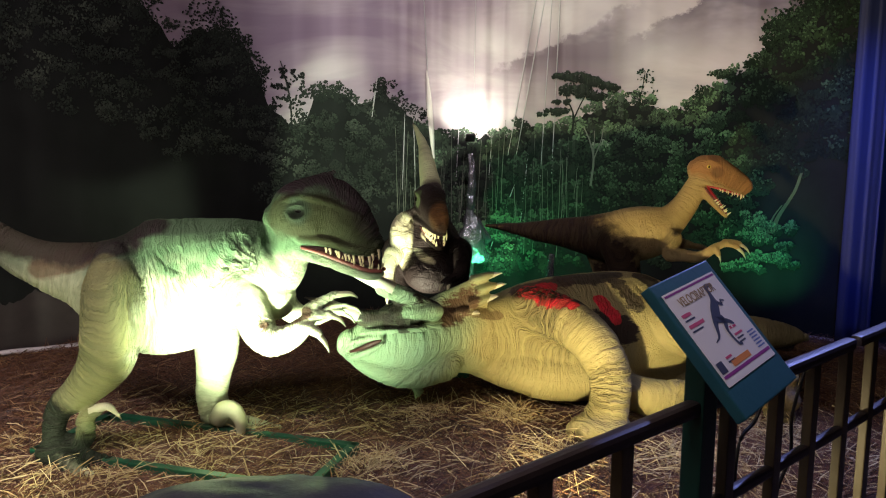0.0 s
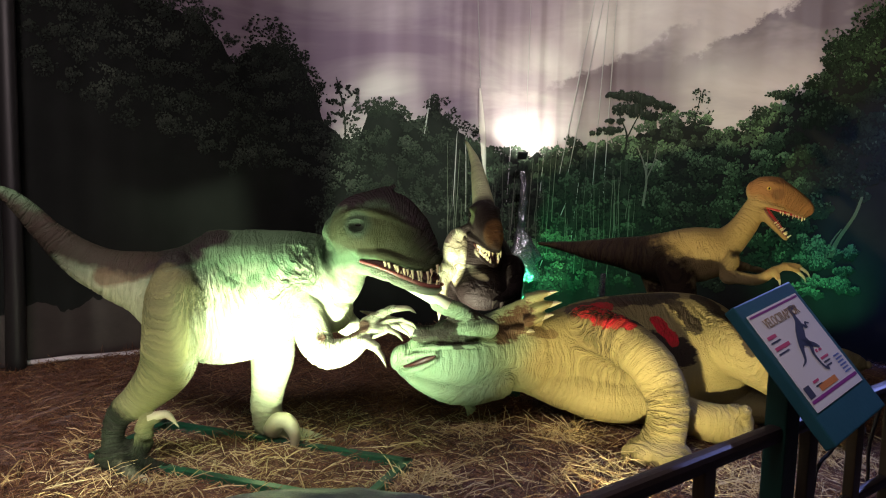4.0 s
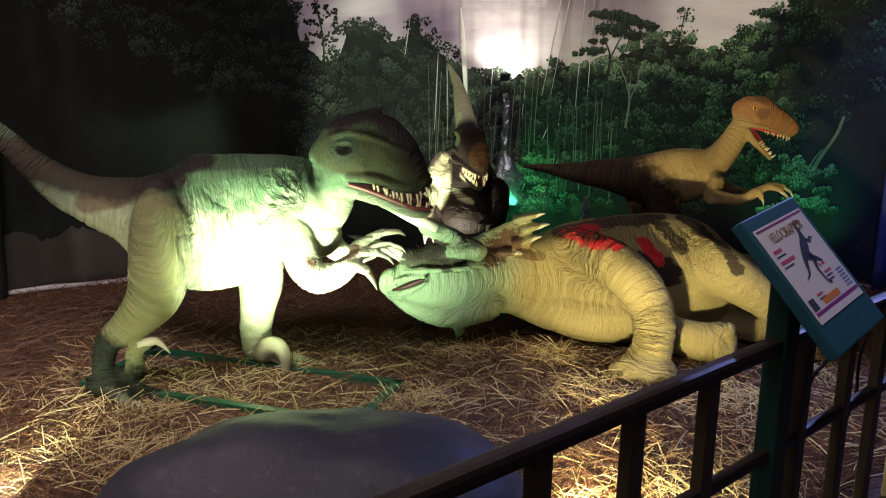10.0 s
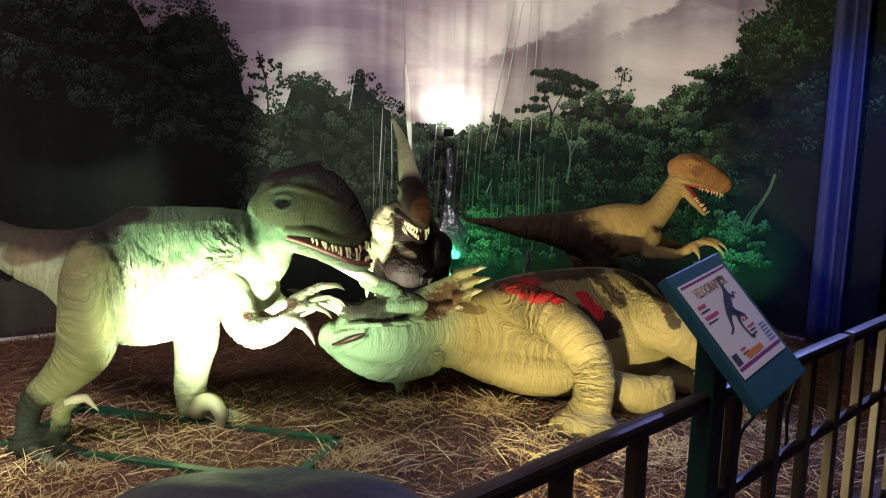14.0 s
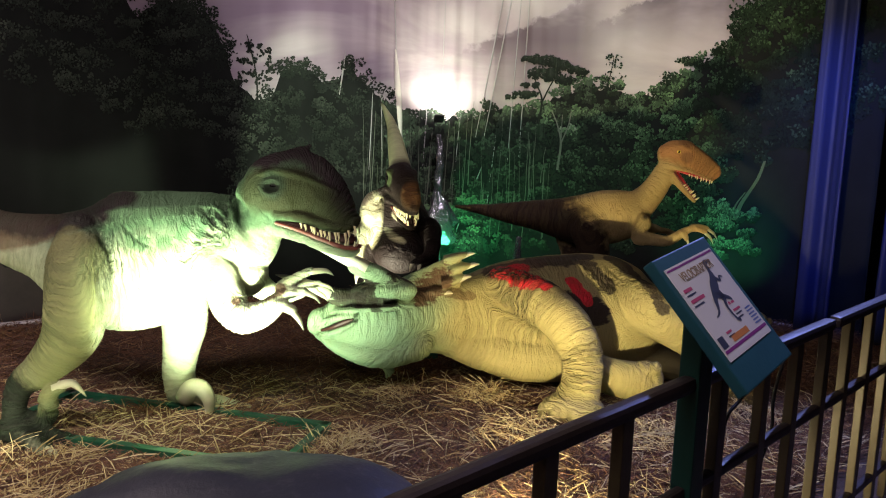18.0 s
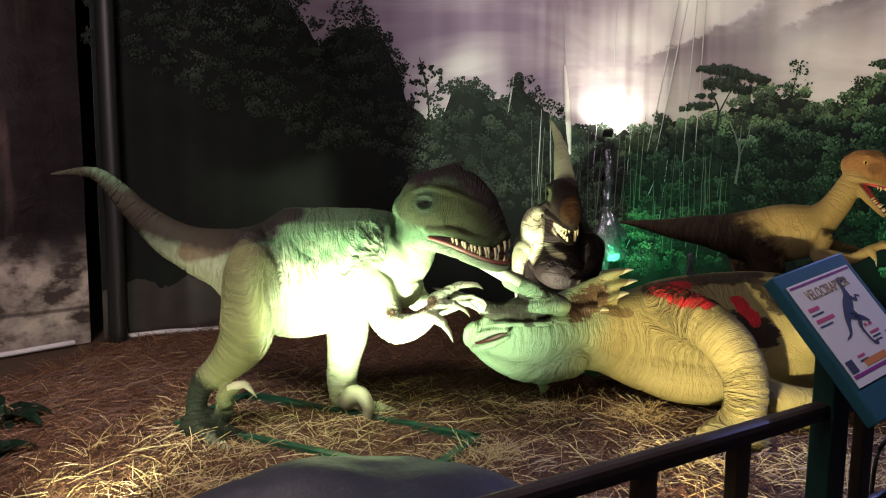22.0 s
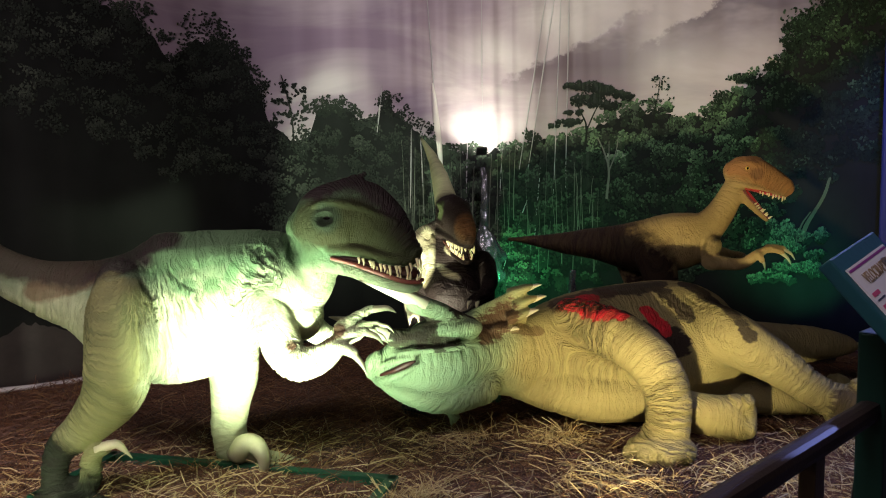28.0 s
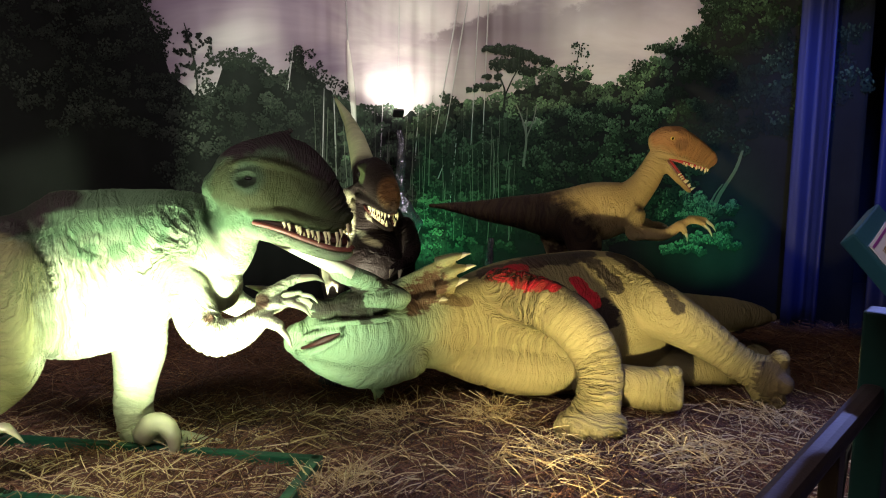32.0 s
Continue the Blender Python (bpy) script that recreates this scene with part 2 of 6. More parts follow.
# ---- materials ----
class Net:
    """A small node-tree writer."""

    def __init__(self, name):
        self.m = bpy.data.materials.new(name)
        self.m.use_nodes = True
        self.t = self.m.node_tree
        self.b = self.t.nodes["Principled BSDF"]

    def put(self, kind, **ins):
        n = self.t.nodes.new(kind)
        for k, v in ins.items():
            k = k.replace("_", " ")
            if hasattr(v, "is_output") or isinstance(v, bpy.types.NodeSocket):
                self.t.links.new(v, n.inputs[k])
            else:
                n.inputs[k].default_value = v
        return n

    def coord(self, kind="Object"):
        return self.t.nodes.new("ShaderNodeTexCoord").outputs[kind]

    def scaled(self, vec, scale, loc=(0, 0, 0)):
        n = self.put("ShaderNodeMapping", Vector=vec)
        n.inputs["Scale"].default_value = scale
        n.inputs["Location"].default_value = loc
        return n.outputs[0]

    def noise(self, vec, scale, detail=4, rough=0.55, distort=0.0):
        return self.put("ShaderNodeTexNoise", Vector=vec, Scale=scale, Detail=detail, Roughness=rough, Distortion=distort).outputs["Fac"]

    def ramp(self, fac, *stops):
        n = self.t.nodes.new("ShaderNodeValToRGB")
        self.t.links.new(fac, n.inputs[0])
        while len(n.color_ramp.elements) < len(stops):
            n.color_ramp.elements.new(0.5)
        for e, (p, c) in zip(n.color_ramp.elements, stops):
            e.position = p
            e.color = (*c, 1) if isinstance(c, tuple) else (c, c, c, 1)
        return n.outputs[0]

    def math(self, op, a, b=0.0, c=None):
        n = self.t.nodes.new("ShaderNodeMath")
        n.operation = op
        for i, v in enumerate((a, b, c)):
            if v is None:
                continue
            if isinstance(v, bpy.types.NodeSocket):
                self.t.links.new(v, n.inputs[i])
            else:
                n.inputs[i].default_value = v
        return n.outputs[0]

    def mix(self, fac, a, b):
        n = self.t.nodes.new("ShaderNodeMix")
        n.data_type = "RGBA"
        for i, v in ((0, fac), (6, a), (7, b)):
            if isinstance(v, bpy.types.NodeSocket):
                self.t.links.new(v, n.inputs[i])
            else:
                n.inputs[i].default_value = (*v, 1) if isinstance(v, tuple) else v
        return n.outputs[2]

    def axes(self, vec):
        n = self.put("ShaderNodeSeparateXYZ", Vector=vec)
        return n.outputs

    def near(self, vec, at, radius, soft=0.5):
        """1 near a place, 0 beyond the radius."""
        n = self.t.nodes.new("ShaderNodeVectorMath")
        n.operation = "DISTANCE"
        self.t.links.new(vec, n.inputs[0])
        n.inputs[1].default_value = at
        r = self.put("ShaderNodeMapRange", Value=n.outputs["Value"])
        for k, v in (("From Min", radius), ("From Max", radius * soft), ("To Min", 0.0), ("To Max", 1.0)):
            r.inputs[k].default_value = v
        return r.outputs[0]

    def streak(self, vec, a, b, radius, soft=0.3):
        """1 near the line from a to b, 0 beyond the radius."""
        a, b = Vector(a), Vector(b)
        ab = b - a

        def vm(op, *ins):
            n = self.t.nodes.new("ShaderNodeVectorMath")
            n.operation = op
            for i, q in enumerate(ins):
                if isinstance(q, bpy.types.NodeSocket):
                    self.t.links.new(q, n.inputs[i])
                else:
                    n.inputs[i].default_value = q
            return n

        pa = vm("SUBTRACT", vec, a).outputs[0]
        h = self.math("MULTIPLY", vm("DOT_PRODUCT", pa, ab).outputs["Value"], 1 / max(ab.length_squared, 1e-6))
        h = self.math("MINIMUM", self.math("MAXIMUM", h, 0.0), 1.0)
        along = self.t.nodes.new("ShaderNodeVectorMath")
        along.operation = "SCALE"
        along.inputs[0].default_value = ab
        self.t.links.new(h, along.inputs["Scale"])
        d = vm("LENGTH", vm("SUBTRACT", pa, along.outputs[0]).outputs[0]).outputs["Value"]
        r = self.put("ShaderNodeMapRange", Value=d)
        for k, v in (("From Min", radius), ("From Max", radius * soft), ("To Min", 0.0), ("To Max", 1.0)):
            r.inputs[k].default_value = v
        return r.outputs[0]

    def span(self, v, a, b):
        r = self.put("ShaderNodeMapRange", Value=v)
        r.inputs["From Min"].default_value, r.inputs["From Max"].default_value = a, b
        return r.outputs[0]

    def bump(self, height, strength=0.5, dist=0.01, normal=None):
        n = self.put("ShaderNodeBump", Height=height, Strength=strength, Distance=dist)
        if normal is not None:
            self.t.links.new(normal, n.inputs["Normal"])
        return n.outputs[0]

    def done(self, colour, rough=0.6, normal=None, **ins):
        for k, v in (("Base Color", colour), ("Roughness", rough), ("Normal", normal)):
            if v is None:
                continue
            if isinstance(v, bpy.types.NodeSocket):
                self.t.links.new(v, self.b.inputs[k])
            else:
                self.b.inputs[k].default_value = (*v, 1) if isinstance(v, tuple) else v
        for k, v in ins.items():
            self.b.inputs[k.replace("_", " ")].default_value = v
        return self.m


def plain(name, colour, rough=0.5, vary=0.15, scale=8.0, bump=0.15, **ins):
    n = Net(name)
    v = n.coord()
    f = n.noise(v, scale, 5)
    c = n.mix(f, tuple(x * (1 - vary) for x in colour), tuple(min(1, x * (1 + vary)) for x in colour))
    g = n.noise(v, scale * 6, 3)
    return n.done(c, rough, n.bump(g, bump, 0.004), **ins)


def wrinkled(n, v, depth=1.0):
    """Folded hide: creases that run round the limbs, at two sizes, and a fine pebble."""
    att = n.t.nodes.new("ShaderNodeAttribute")
    att.attribute_name = "along"
    s = att.outputs["Fac"]
    warp = n.math("MULTIPLY", n.math("SUBTRACT", n.noise(v, 6.0, 3), 0.5), 0.10)
    x, y, z = n.axes(v)
    s = n.math("ADD", s, warp)

    def lines(freq, across):
        c = n.put("ShaderNodeCombineXYZ", X=n.math("MULTIPLY", s, freq), Y=n.math("MULTIPLY", y, across), Z=n.math("MULTIPLY", z, across)).outputs[0]
        f = n.noise(c, 1.0, 3, 0.5)
        return n.span(n.math("ABSOLUTE", n.math("SUBTRACT", f, 0.5)), 0.0, 0.10)

    a, b = lines(24.0, 2.6), lines(60.0, 7.0)
    att = n.t.nodes.new("ShaderNodeAttribute")
    att.attribute_name = "folded"
    k = att.outputs["Fac"]
    vor = n.put("ShaderNodeTexVoronoi", Vector=v, Scale=42.0)
    vor.feature = "DISTANCE_TO_EDGE"
    b1 = n.bump(a, n.math("ADD", n.math("MULTIPLY", k, 0.5 * depth), 0.16), 0.012)
    b2 = n.bump(b, n.math("ADD", n.math("MULTIPLY", k, 0.42 * depth), 0.20), 0.007, b1)
    b3 = n.bump(n.span(vor.outputs["Distance"], 0.0, 0.10), 0.32 * depth, 0.004, b2)
    b4 = n.bump(n.noise(v, 150.0, 2), 0.14 * depth, 0.003, b3)
    # mask for the crease shade that the hides mix into their colour
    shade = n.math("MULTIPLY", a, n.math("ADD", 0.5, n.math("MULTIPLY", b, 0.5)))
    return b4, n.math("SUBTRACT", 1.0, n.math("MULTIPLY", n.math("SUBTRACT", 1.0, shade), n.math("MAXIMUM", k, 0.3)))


M = {}
RA = (-1.5, 3.5, 0.0)


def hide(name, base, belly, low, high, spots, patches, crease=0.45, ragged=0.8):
    """Painted rubber hide. spots: colour, low and high limits; patches: (place, radius, colour, weight) rows; crease:
    strength of the shade painted into the folds.
    """
    n = Net(name)
    v = n.coord()
    x, y, z = n.axes(v)
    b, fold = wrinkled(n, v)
    wob = n.noise(v, 4.5, 4)
    zz = n.math("ADD", z, n.math("MULTIPLY", n.math("SUBTRACT", wob, 0.5), 0.3))
    c = n.mix(n.span(zz, low, high), belly, base)
    c = n.mix(n.math("MULTIPLY", n.noise(v, 17.0, 4), 0.45), c, tuple(q * 0.55 for q in base))
    if spots:
        colour, z0, z1 = spots
        f = n.span(n.noise(n.scaled(v, (8, 3, 5)), 1.3, 2, 0.4), 0.50, 0.66)
        band = n.math("MULTIPLY", n.span(zz, z0, z0 + 0.06), n.span(zz, z1 + 0.06, z1))
        c = n.mix(n.math("MULTIPLY", n.math("MULTIPLY", f, band), 0.35), c, colour)
    fine = n.noise(v, 13.0, 5, 0.6)
    for at, radius, colour, weight, *to in patches:
        close = n.streak(v, at, to[0], radius, 0.2) if to else n.near(v, at, radius, 0.2)
        edge = n.math("ADD", close, n.math("MULTIPLY", n.math("SUBTRACT", fine, 0.5), ragged))
        c = n.mix(n.math("MULTIPLY", n.math("MULTIPLY", n.span(edge, 0.12, 0.5), n.span(close, 0.0, 0.15)), weight), c, colour)
    # shade painted into the folds: creases take a darkened base colour
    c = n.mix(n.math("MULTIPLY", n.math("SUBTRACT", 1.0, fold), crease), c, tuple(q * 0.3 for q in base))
    return n.done(c, n.math("ADD", 0.52, n.math("MULTIPLY", fine, 0.22)), b, Specular_IOR_Level=0.14)


DARK = (0.03, 0.022, 0.022)
PURPLE = (0.030, 0.017, 0.022)
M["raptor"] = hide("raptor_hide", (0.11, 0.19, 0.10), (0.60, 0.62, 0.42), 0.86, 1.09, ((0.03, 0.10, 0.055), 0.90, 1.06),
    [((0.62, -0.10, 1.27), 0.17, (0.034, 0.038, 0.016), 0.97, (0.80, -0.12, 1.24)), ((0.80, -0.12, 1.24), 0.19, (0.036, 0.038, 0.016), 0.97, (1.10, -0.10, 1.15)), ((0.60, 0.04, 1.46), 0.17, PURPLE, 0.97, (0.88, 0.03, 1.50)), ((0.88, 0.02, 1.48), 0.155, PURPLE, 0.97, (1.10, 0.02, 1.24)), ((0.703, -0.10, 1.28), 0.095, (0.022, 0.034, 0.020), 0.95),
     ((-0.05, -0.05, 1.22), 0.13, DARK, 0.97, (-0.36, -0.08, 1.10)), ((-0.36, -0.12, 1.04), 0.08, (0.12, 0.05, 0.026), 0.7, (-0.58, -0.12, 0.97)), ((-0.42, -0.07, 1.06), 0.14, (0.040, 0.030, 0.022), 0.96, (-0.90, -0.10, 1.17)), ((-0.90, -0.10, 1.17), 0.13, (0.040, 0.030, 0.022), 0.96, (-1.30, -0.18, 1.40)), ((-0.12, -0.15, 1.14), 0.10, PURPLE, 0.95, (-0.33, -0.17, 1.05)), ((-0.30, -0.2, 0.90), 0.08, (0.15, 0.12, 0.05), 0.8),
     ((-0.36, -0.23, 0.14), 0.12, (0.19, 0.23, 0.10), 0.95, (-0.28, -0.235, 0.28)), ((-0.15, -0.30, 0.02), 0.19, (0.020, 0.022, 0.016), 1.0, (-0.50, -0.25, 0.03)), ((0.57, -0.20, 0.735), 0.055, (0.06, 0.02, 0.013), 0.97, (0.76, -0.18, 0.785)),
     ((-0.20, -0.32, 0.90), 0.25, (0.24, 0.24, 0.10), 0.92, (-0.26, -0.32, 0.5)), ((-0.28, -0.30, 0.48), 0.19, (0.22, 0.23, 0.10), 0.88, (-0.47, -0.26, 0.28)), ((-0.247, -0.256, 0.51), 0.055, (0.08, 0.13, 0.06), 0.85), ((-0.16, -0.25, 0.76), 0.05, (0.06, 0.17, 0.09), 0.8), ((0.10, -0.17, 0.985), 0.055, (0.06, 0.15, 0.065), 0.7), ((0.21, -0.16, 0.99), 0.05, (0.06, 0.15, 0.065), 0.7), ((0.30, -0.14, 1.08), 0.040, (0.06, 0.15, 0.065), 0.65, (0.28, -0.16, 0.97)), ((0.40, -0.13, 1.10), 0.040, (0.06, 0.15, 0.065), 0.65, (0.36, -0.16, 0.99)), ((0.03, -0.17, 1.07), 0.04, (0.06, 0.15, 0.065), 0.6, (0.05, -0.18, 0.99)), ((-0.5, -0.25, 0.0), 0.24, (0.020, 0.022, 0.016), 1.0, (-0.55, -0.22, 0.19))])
# last two rows paint the fallen dinosaur's shadow on hips and tail
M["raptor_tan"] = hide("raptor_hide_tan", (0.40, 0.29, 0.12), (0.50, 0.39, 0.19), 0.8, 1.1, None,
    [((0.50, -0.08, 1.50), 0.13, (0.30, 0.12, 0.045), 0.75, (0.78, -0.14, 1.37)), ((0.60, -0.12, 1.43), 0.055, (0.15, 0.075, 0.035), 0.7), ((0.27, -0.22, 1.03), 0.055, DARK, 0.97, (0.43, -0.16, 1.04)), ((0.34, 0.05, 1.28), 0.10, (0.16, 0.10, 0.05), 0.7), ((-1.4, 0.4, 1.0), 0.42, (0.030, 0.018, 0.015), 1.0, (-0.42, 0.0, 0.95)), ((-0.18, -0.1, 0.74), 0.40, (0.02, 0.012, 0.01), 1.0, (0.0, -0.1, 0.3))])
# pale throat bands and tail; the pale left shoulder imitates the side lamp's light
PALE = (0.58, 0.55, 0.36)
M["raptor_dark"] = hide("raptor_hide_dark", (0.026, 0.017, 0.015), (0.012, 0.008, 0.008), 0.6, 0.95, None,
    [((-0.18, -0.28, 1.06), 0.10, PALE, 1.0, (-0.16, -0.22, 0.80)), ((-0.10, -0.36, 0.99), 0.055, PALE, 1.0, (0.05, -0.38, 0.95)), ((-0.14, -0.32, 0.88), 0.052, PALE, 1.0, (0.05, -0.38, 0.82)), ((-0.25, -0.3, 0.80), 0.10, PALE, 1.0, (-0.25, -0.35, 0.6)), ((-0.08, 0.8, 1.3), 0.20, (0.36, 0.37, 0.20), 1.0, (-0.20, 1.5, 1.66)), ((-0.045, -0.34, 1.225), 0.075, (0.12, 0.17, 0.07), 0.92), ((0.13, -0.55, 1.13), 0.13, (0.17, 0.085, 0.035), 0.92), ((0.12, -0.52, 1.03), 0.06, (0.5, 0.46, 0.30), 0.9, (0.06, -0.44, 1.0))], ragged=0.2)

# horned dinosaur
n = Net("trike_hide")
v = n.coord()
b, fold = wrinkled(n, v, 1.0)
x, y, z = n.axes(v)
wob = n.noise(v, 4.0, 4)
c = n.mix(n.span(n.math("ADD", x, n.math("MULTIPLY", wob, 0.25)), -0.6, -0.3), (0.33, 0.48, 0.30), (0.36, 0.31, 0.145))
c = n.mix(n.math("MULTIPLY", n.noise(v, 13.0, 4), 0.4), c, (0.28, 0.24, 0.11))
hairy = n.noise(n.scaled(v, (1.0, 1.0, 3.0)), 11.0, 5, 0.7)
for at, to, radius, colour, weight in (
    # first two streaks paint the foreleg's shadow on the shoulder
    ((0.06, -0.38, 0.68), (0.22, -0.30, 0.63), 0.07, DARK, 0.95), ((0.22, -0.28, 0.63), (0.38, -0.24, 0.51), 0.10, DARK, 0.97),
    ((0.02, 0.0, 0.82), (0.29, 0.02, 0.81), 0.12, DARK, 0.9), ((0.29, 0.01, 0.80), (0.43, -0.15, 0.66), 0.075, DARK, 0.95),
    ((0.52, 0.05, 0.80), (0.66, -0.08, 0.71), 0.10, DARK, 0.93), ((0.65, -0.12, 0.70), (0.75, -0.28, 0.56), 0.055, DARK, 0.9),
    ((-0.25, -0.1, 0.74), (0.0, -0.05, 0.80), 0.10, (0.07, 0.04, 0.03), 0.85),
    ((-1.17, -0.50, 0.61), (-1.02, -0.57, 0.61), 0.055, (0.04, 0.03, 0.022), 0.92), ((-1.0, -0.57, 0.61), (-0.84, -0.54, 0.60), 0.065, (0.045, 0.035, 0.028), 0.9), ((-0.92, -0.52, 0.74), (-0.68, -0.45, 0.76), 0.07, (0.03, 0.02, 0.02), 0.92), ((-1.16, -0.52, 0.66), (-0.96, -0.54, 0.67), 0.075, (0.03, 0.022, 0.02), 0.95), ((-0.97, -0.53, 0.70), (-0.84, -0.52, 0.73), 0.06, (0.03, 0.022, 0.02), 0.95), ((-0.95, -0.58, 0.66), (-0.90, -0.60, 0.52), 0.045, (0.035, 0.028, 0.022), 0.9),
    ((-0.72, -0.36, 0.60), (-0.58, -0.34, 0.72), 0.12, (0.10, 0.04, 0.025), 0.92), ((-0.60, -0.30, 0.62), (-0.40, -0.30, 0.62), 0.06, (0.14, 0.08, 0.04), 0.7),
    # shade painted onto the hind foot
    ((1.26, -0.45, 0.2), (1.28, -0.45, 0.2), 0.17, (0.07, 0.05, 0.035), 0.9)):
    close = n.streak(v, at, to, radius, 0.2)
    edge = n.math("ADD", close, n.math("MULTIPLY", n.math("SUBTRACT", hairy, 0.5), 1.7))
    c = n.mix(n.math("MULTIPLY", n.math("MULTIPLY", n.span(edge, 0.2, 0.42), n.span(close, 0.0, 0.15)), weight), c, colour)
ragged = n.noise(n.scaled(v, (1, 1, 2)), 12.0, 6, 0.75)
close = n.streak(v, (-0.22, -0.22, 0.765), (-0.04, -0.36, 0.715), 0.095, 0.3)
for at, to, radius in (((-0.20, -0.12, 0.765), (-0.09, -0.10, 0.76), 0.07), ((-0.05, -0.36, 0.72), (0.04, -0.42, 0.685), 0.05), ((0.22, -0.17, 0.69), (0.31, -0.23, 0.595), 0.048)):
    close = n.math("MAXIMUM", close, n.streak(v, at, to, radius, 0.3))
red = n.math("ADD", close, n.math("MULTIPLY", n.math("SUBTRACT", ragged, 0.5), 1.8))
c = n.mix(n.math("MULTIPLY", n.span(red, 0.2, 0.34), n.span(close, 0.0, 0.1)), c, n.mix(n.span(ragged, 0.4, 0.6), (0.75, 0.025, 0.05), (0.5, 0.03, 0.035)))
gash = n.span(n.math("ABSOLUTE", n.math("SUBTRACT", n.noise(n.scaled(v, (5, 5, 14)), 1.8, 4, 0.6, 0.8), 0.5)), 0.07, 0.035)
c = n.mix(n.math("MULTIPLY", n.streak(v, (-0.22, -0.18, 0.76), (0.06, -0.30, 0.70), 0.12, 0.7), gash), c, (0.02, 0.004, 0.005))
# fold shade painted in: creases go to a dark olive
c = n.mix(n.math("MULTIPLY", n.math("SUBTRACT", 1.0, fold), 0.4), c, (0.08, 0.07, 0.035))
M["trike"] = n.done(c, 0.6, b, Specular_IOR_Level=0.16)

M["horn"] = plain("horn", (0.62, 0.58, 0.44), 0.35, 0.2, 14)
M["claw"] = plain("claw", (0.46, 0.46, 0.30), 0.3, 0.3, 16)
M["tooth"] = plain("tooth", (0.72, 0.62, 0.38), 0.25, 0.2, 30)
M["mouth"] = plain("mouth", (0.42, 0.03, 0.035), 0.3, 0.35, 20, 0.4)
M["gum"] = plain("gum", (0.16, 0.04, 0.03), 0.35, 0.3, 20, 0.4)
M["eye"] = plain("eye", (0.55, 0.42, 0.08), 0.08, 0.3, 40, 0.0)
M["pupil"] = plain("pupil", (0.012, 0.012, 0.01), 0.08, 0.0, 10, 0.0)
M["steel_dark"] = plain("painted_rail", (0.034, 0.024, 0.024), 0.48, 0.3, 20, 0.2)
M["steel_yellow"] = plain("painted_bar", (0.085, 0.065, 0.034), 0.4, 0.3, 20, 0.2)
M["green_paint"] = plain("green_paint", (0.013, 0.10, 0.05), 0.35, 0.3, 12, 0.25)
M["board_blue"] = plain("board_paint", (0.02, 0.10, 0.13), 0.45, 0.25, 9, 0.2)
M["post_green"] = plain("post_paint", (0.012, 0.06, 0.045), 0.45, 0.25, 9, 0.2)
M["black"] = plain("black_paint", (0.012, 0.012, 0.012), 0.5, 0.2, 9, 0.2)
M["wire"] = plain("wire_rubber", (0.01, 0.01, 0.01), 0.45, 0.1, 9, 0.0)
M["paper"] = plain("paper", (0.86, 0.84, 0.87), 0.35, 0.04, 6, 0.02)
M["ink_pink"] = plain("ink_pink", (0.62, 0.10, 0.22), 0.4, 0.1, 6, 0.0)
M["ink_purple"] = plain("ink_purple", (0.30, 0.05, 0.28), 0.4, 0.1, 6, 0.0)
M["ink_dark"] = plain("ink_dark", (0.06, 0.07, 0.12), 0.4, 0.2, 20, 0.0)
M["ink_gold"] = plain("ink_gold", (0.30, 0.20, 0.09), 0.4, 0.4, 40, 0.0)
M["ink_orange"] = plain("ink_orange", (0.75, 0.28, 0.08), 0.4, 0.1, 6, 0.0)
M["ink_blue"] = plain("ink_blue", (0.15, 0.22, 0.55), 0.4, 0.1, 6, 0.0)

# boulder: dark moulded fibreglass
n = Net("boulder")
v = n.coord()
f = n.noise(v, 3.0, 6)
g = n.noise(v, 22.0, 5, 0.7)
c = n.mix(f, (0.018, 0.020, 0.032), (0.05, 0.053, 0.072))
c = n.mix(n.span(g, 0.55, 0.75), c, (0.07, 0.07, 0.088))
M["boulder"] = n.done(c, 0.55, n.bump(g, 0.4, 0.01, n.bump(f, 0.5, 0.04)))

# ground under the straw
n = Net("ground")
v = n.coord()
f = n.noise(v, 2.2, 6)
g = n.noise(n.scaled(v, (1, 1, 1)), 45.0, 5, 0.7)
c = n.mix(f, (0.04, 0.022, 0.013), (0.09, 0.05, 0.03))
c = n.mix(n.span(g, 0.4, 0.7), c, (0.12, 0.075, 0.04))
M["ground"] = n.done(c, 0.8, n.bump(g, 0.8, 0.02))

n = Net("straw")
rnd = n.t.nodes.new("ShaderNodeNewGeometry").outputs["Random Per Island"]
v = n.coord()
patch = n.noise(v, 1.1, 4)
c = n.ramp(rnd, (0.0, (0.035, 0.016, 0.010)), (0.45, (0.11, 0.048, 0.025)), (0.85, (0.24, 0.11, 0.05)), (1.0, (0.5, 0.33, 0.14)))
c = n.mix(n.math("MULTIPLY", n.span(patch, 0.42, 0.6), 0.45), c, (0.17, 0.075, 0.04))
M["straw"] = n.done(c, 0.5)
n = Net("straw_pale")
rnd = n.t.nodes.new("ShaderNodeNewGeometry").outputs["Random Per Island"]
c = n.ramp(rnd, (0.0, (0.38, 0.26, 0.11)), (0.5, (0.6, 0.47, 0.22)), (1.0, (0.78, 0.68, 0.38)))
M["straw_pale"] = n.done(c, 0.45)

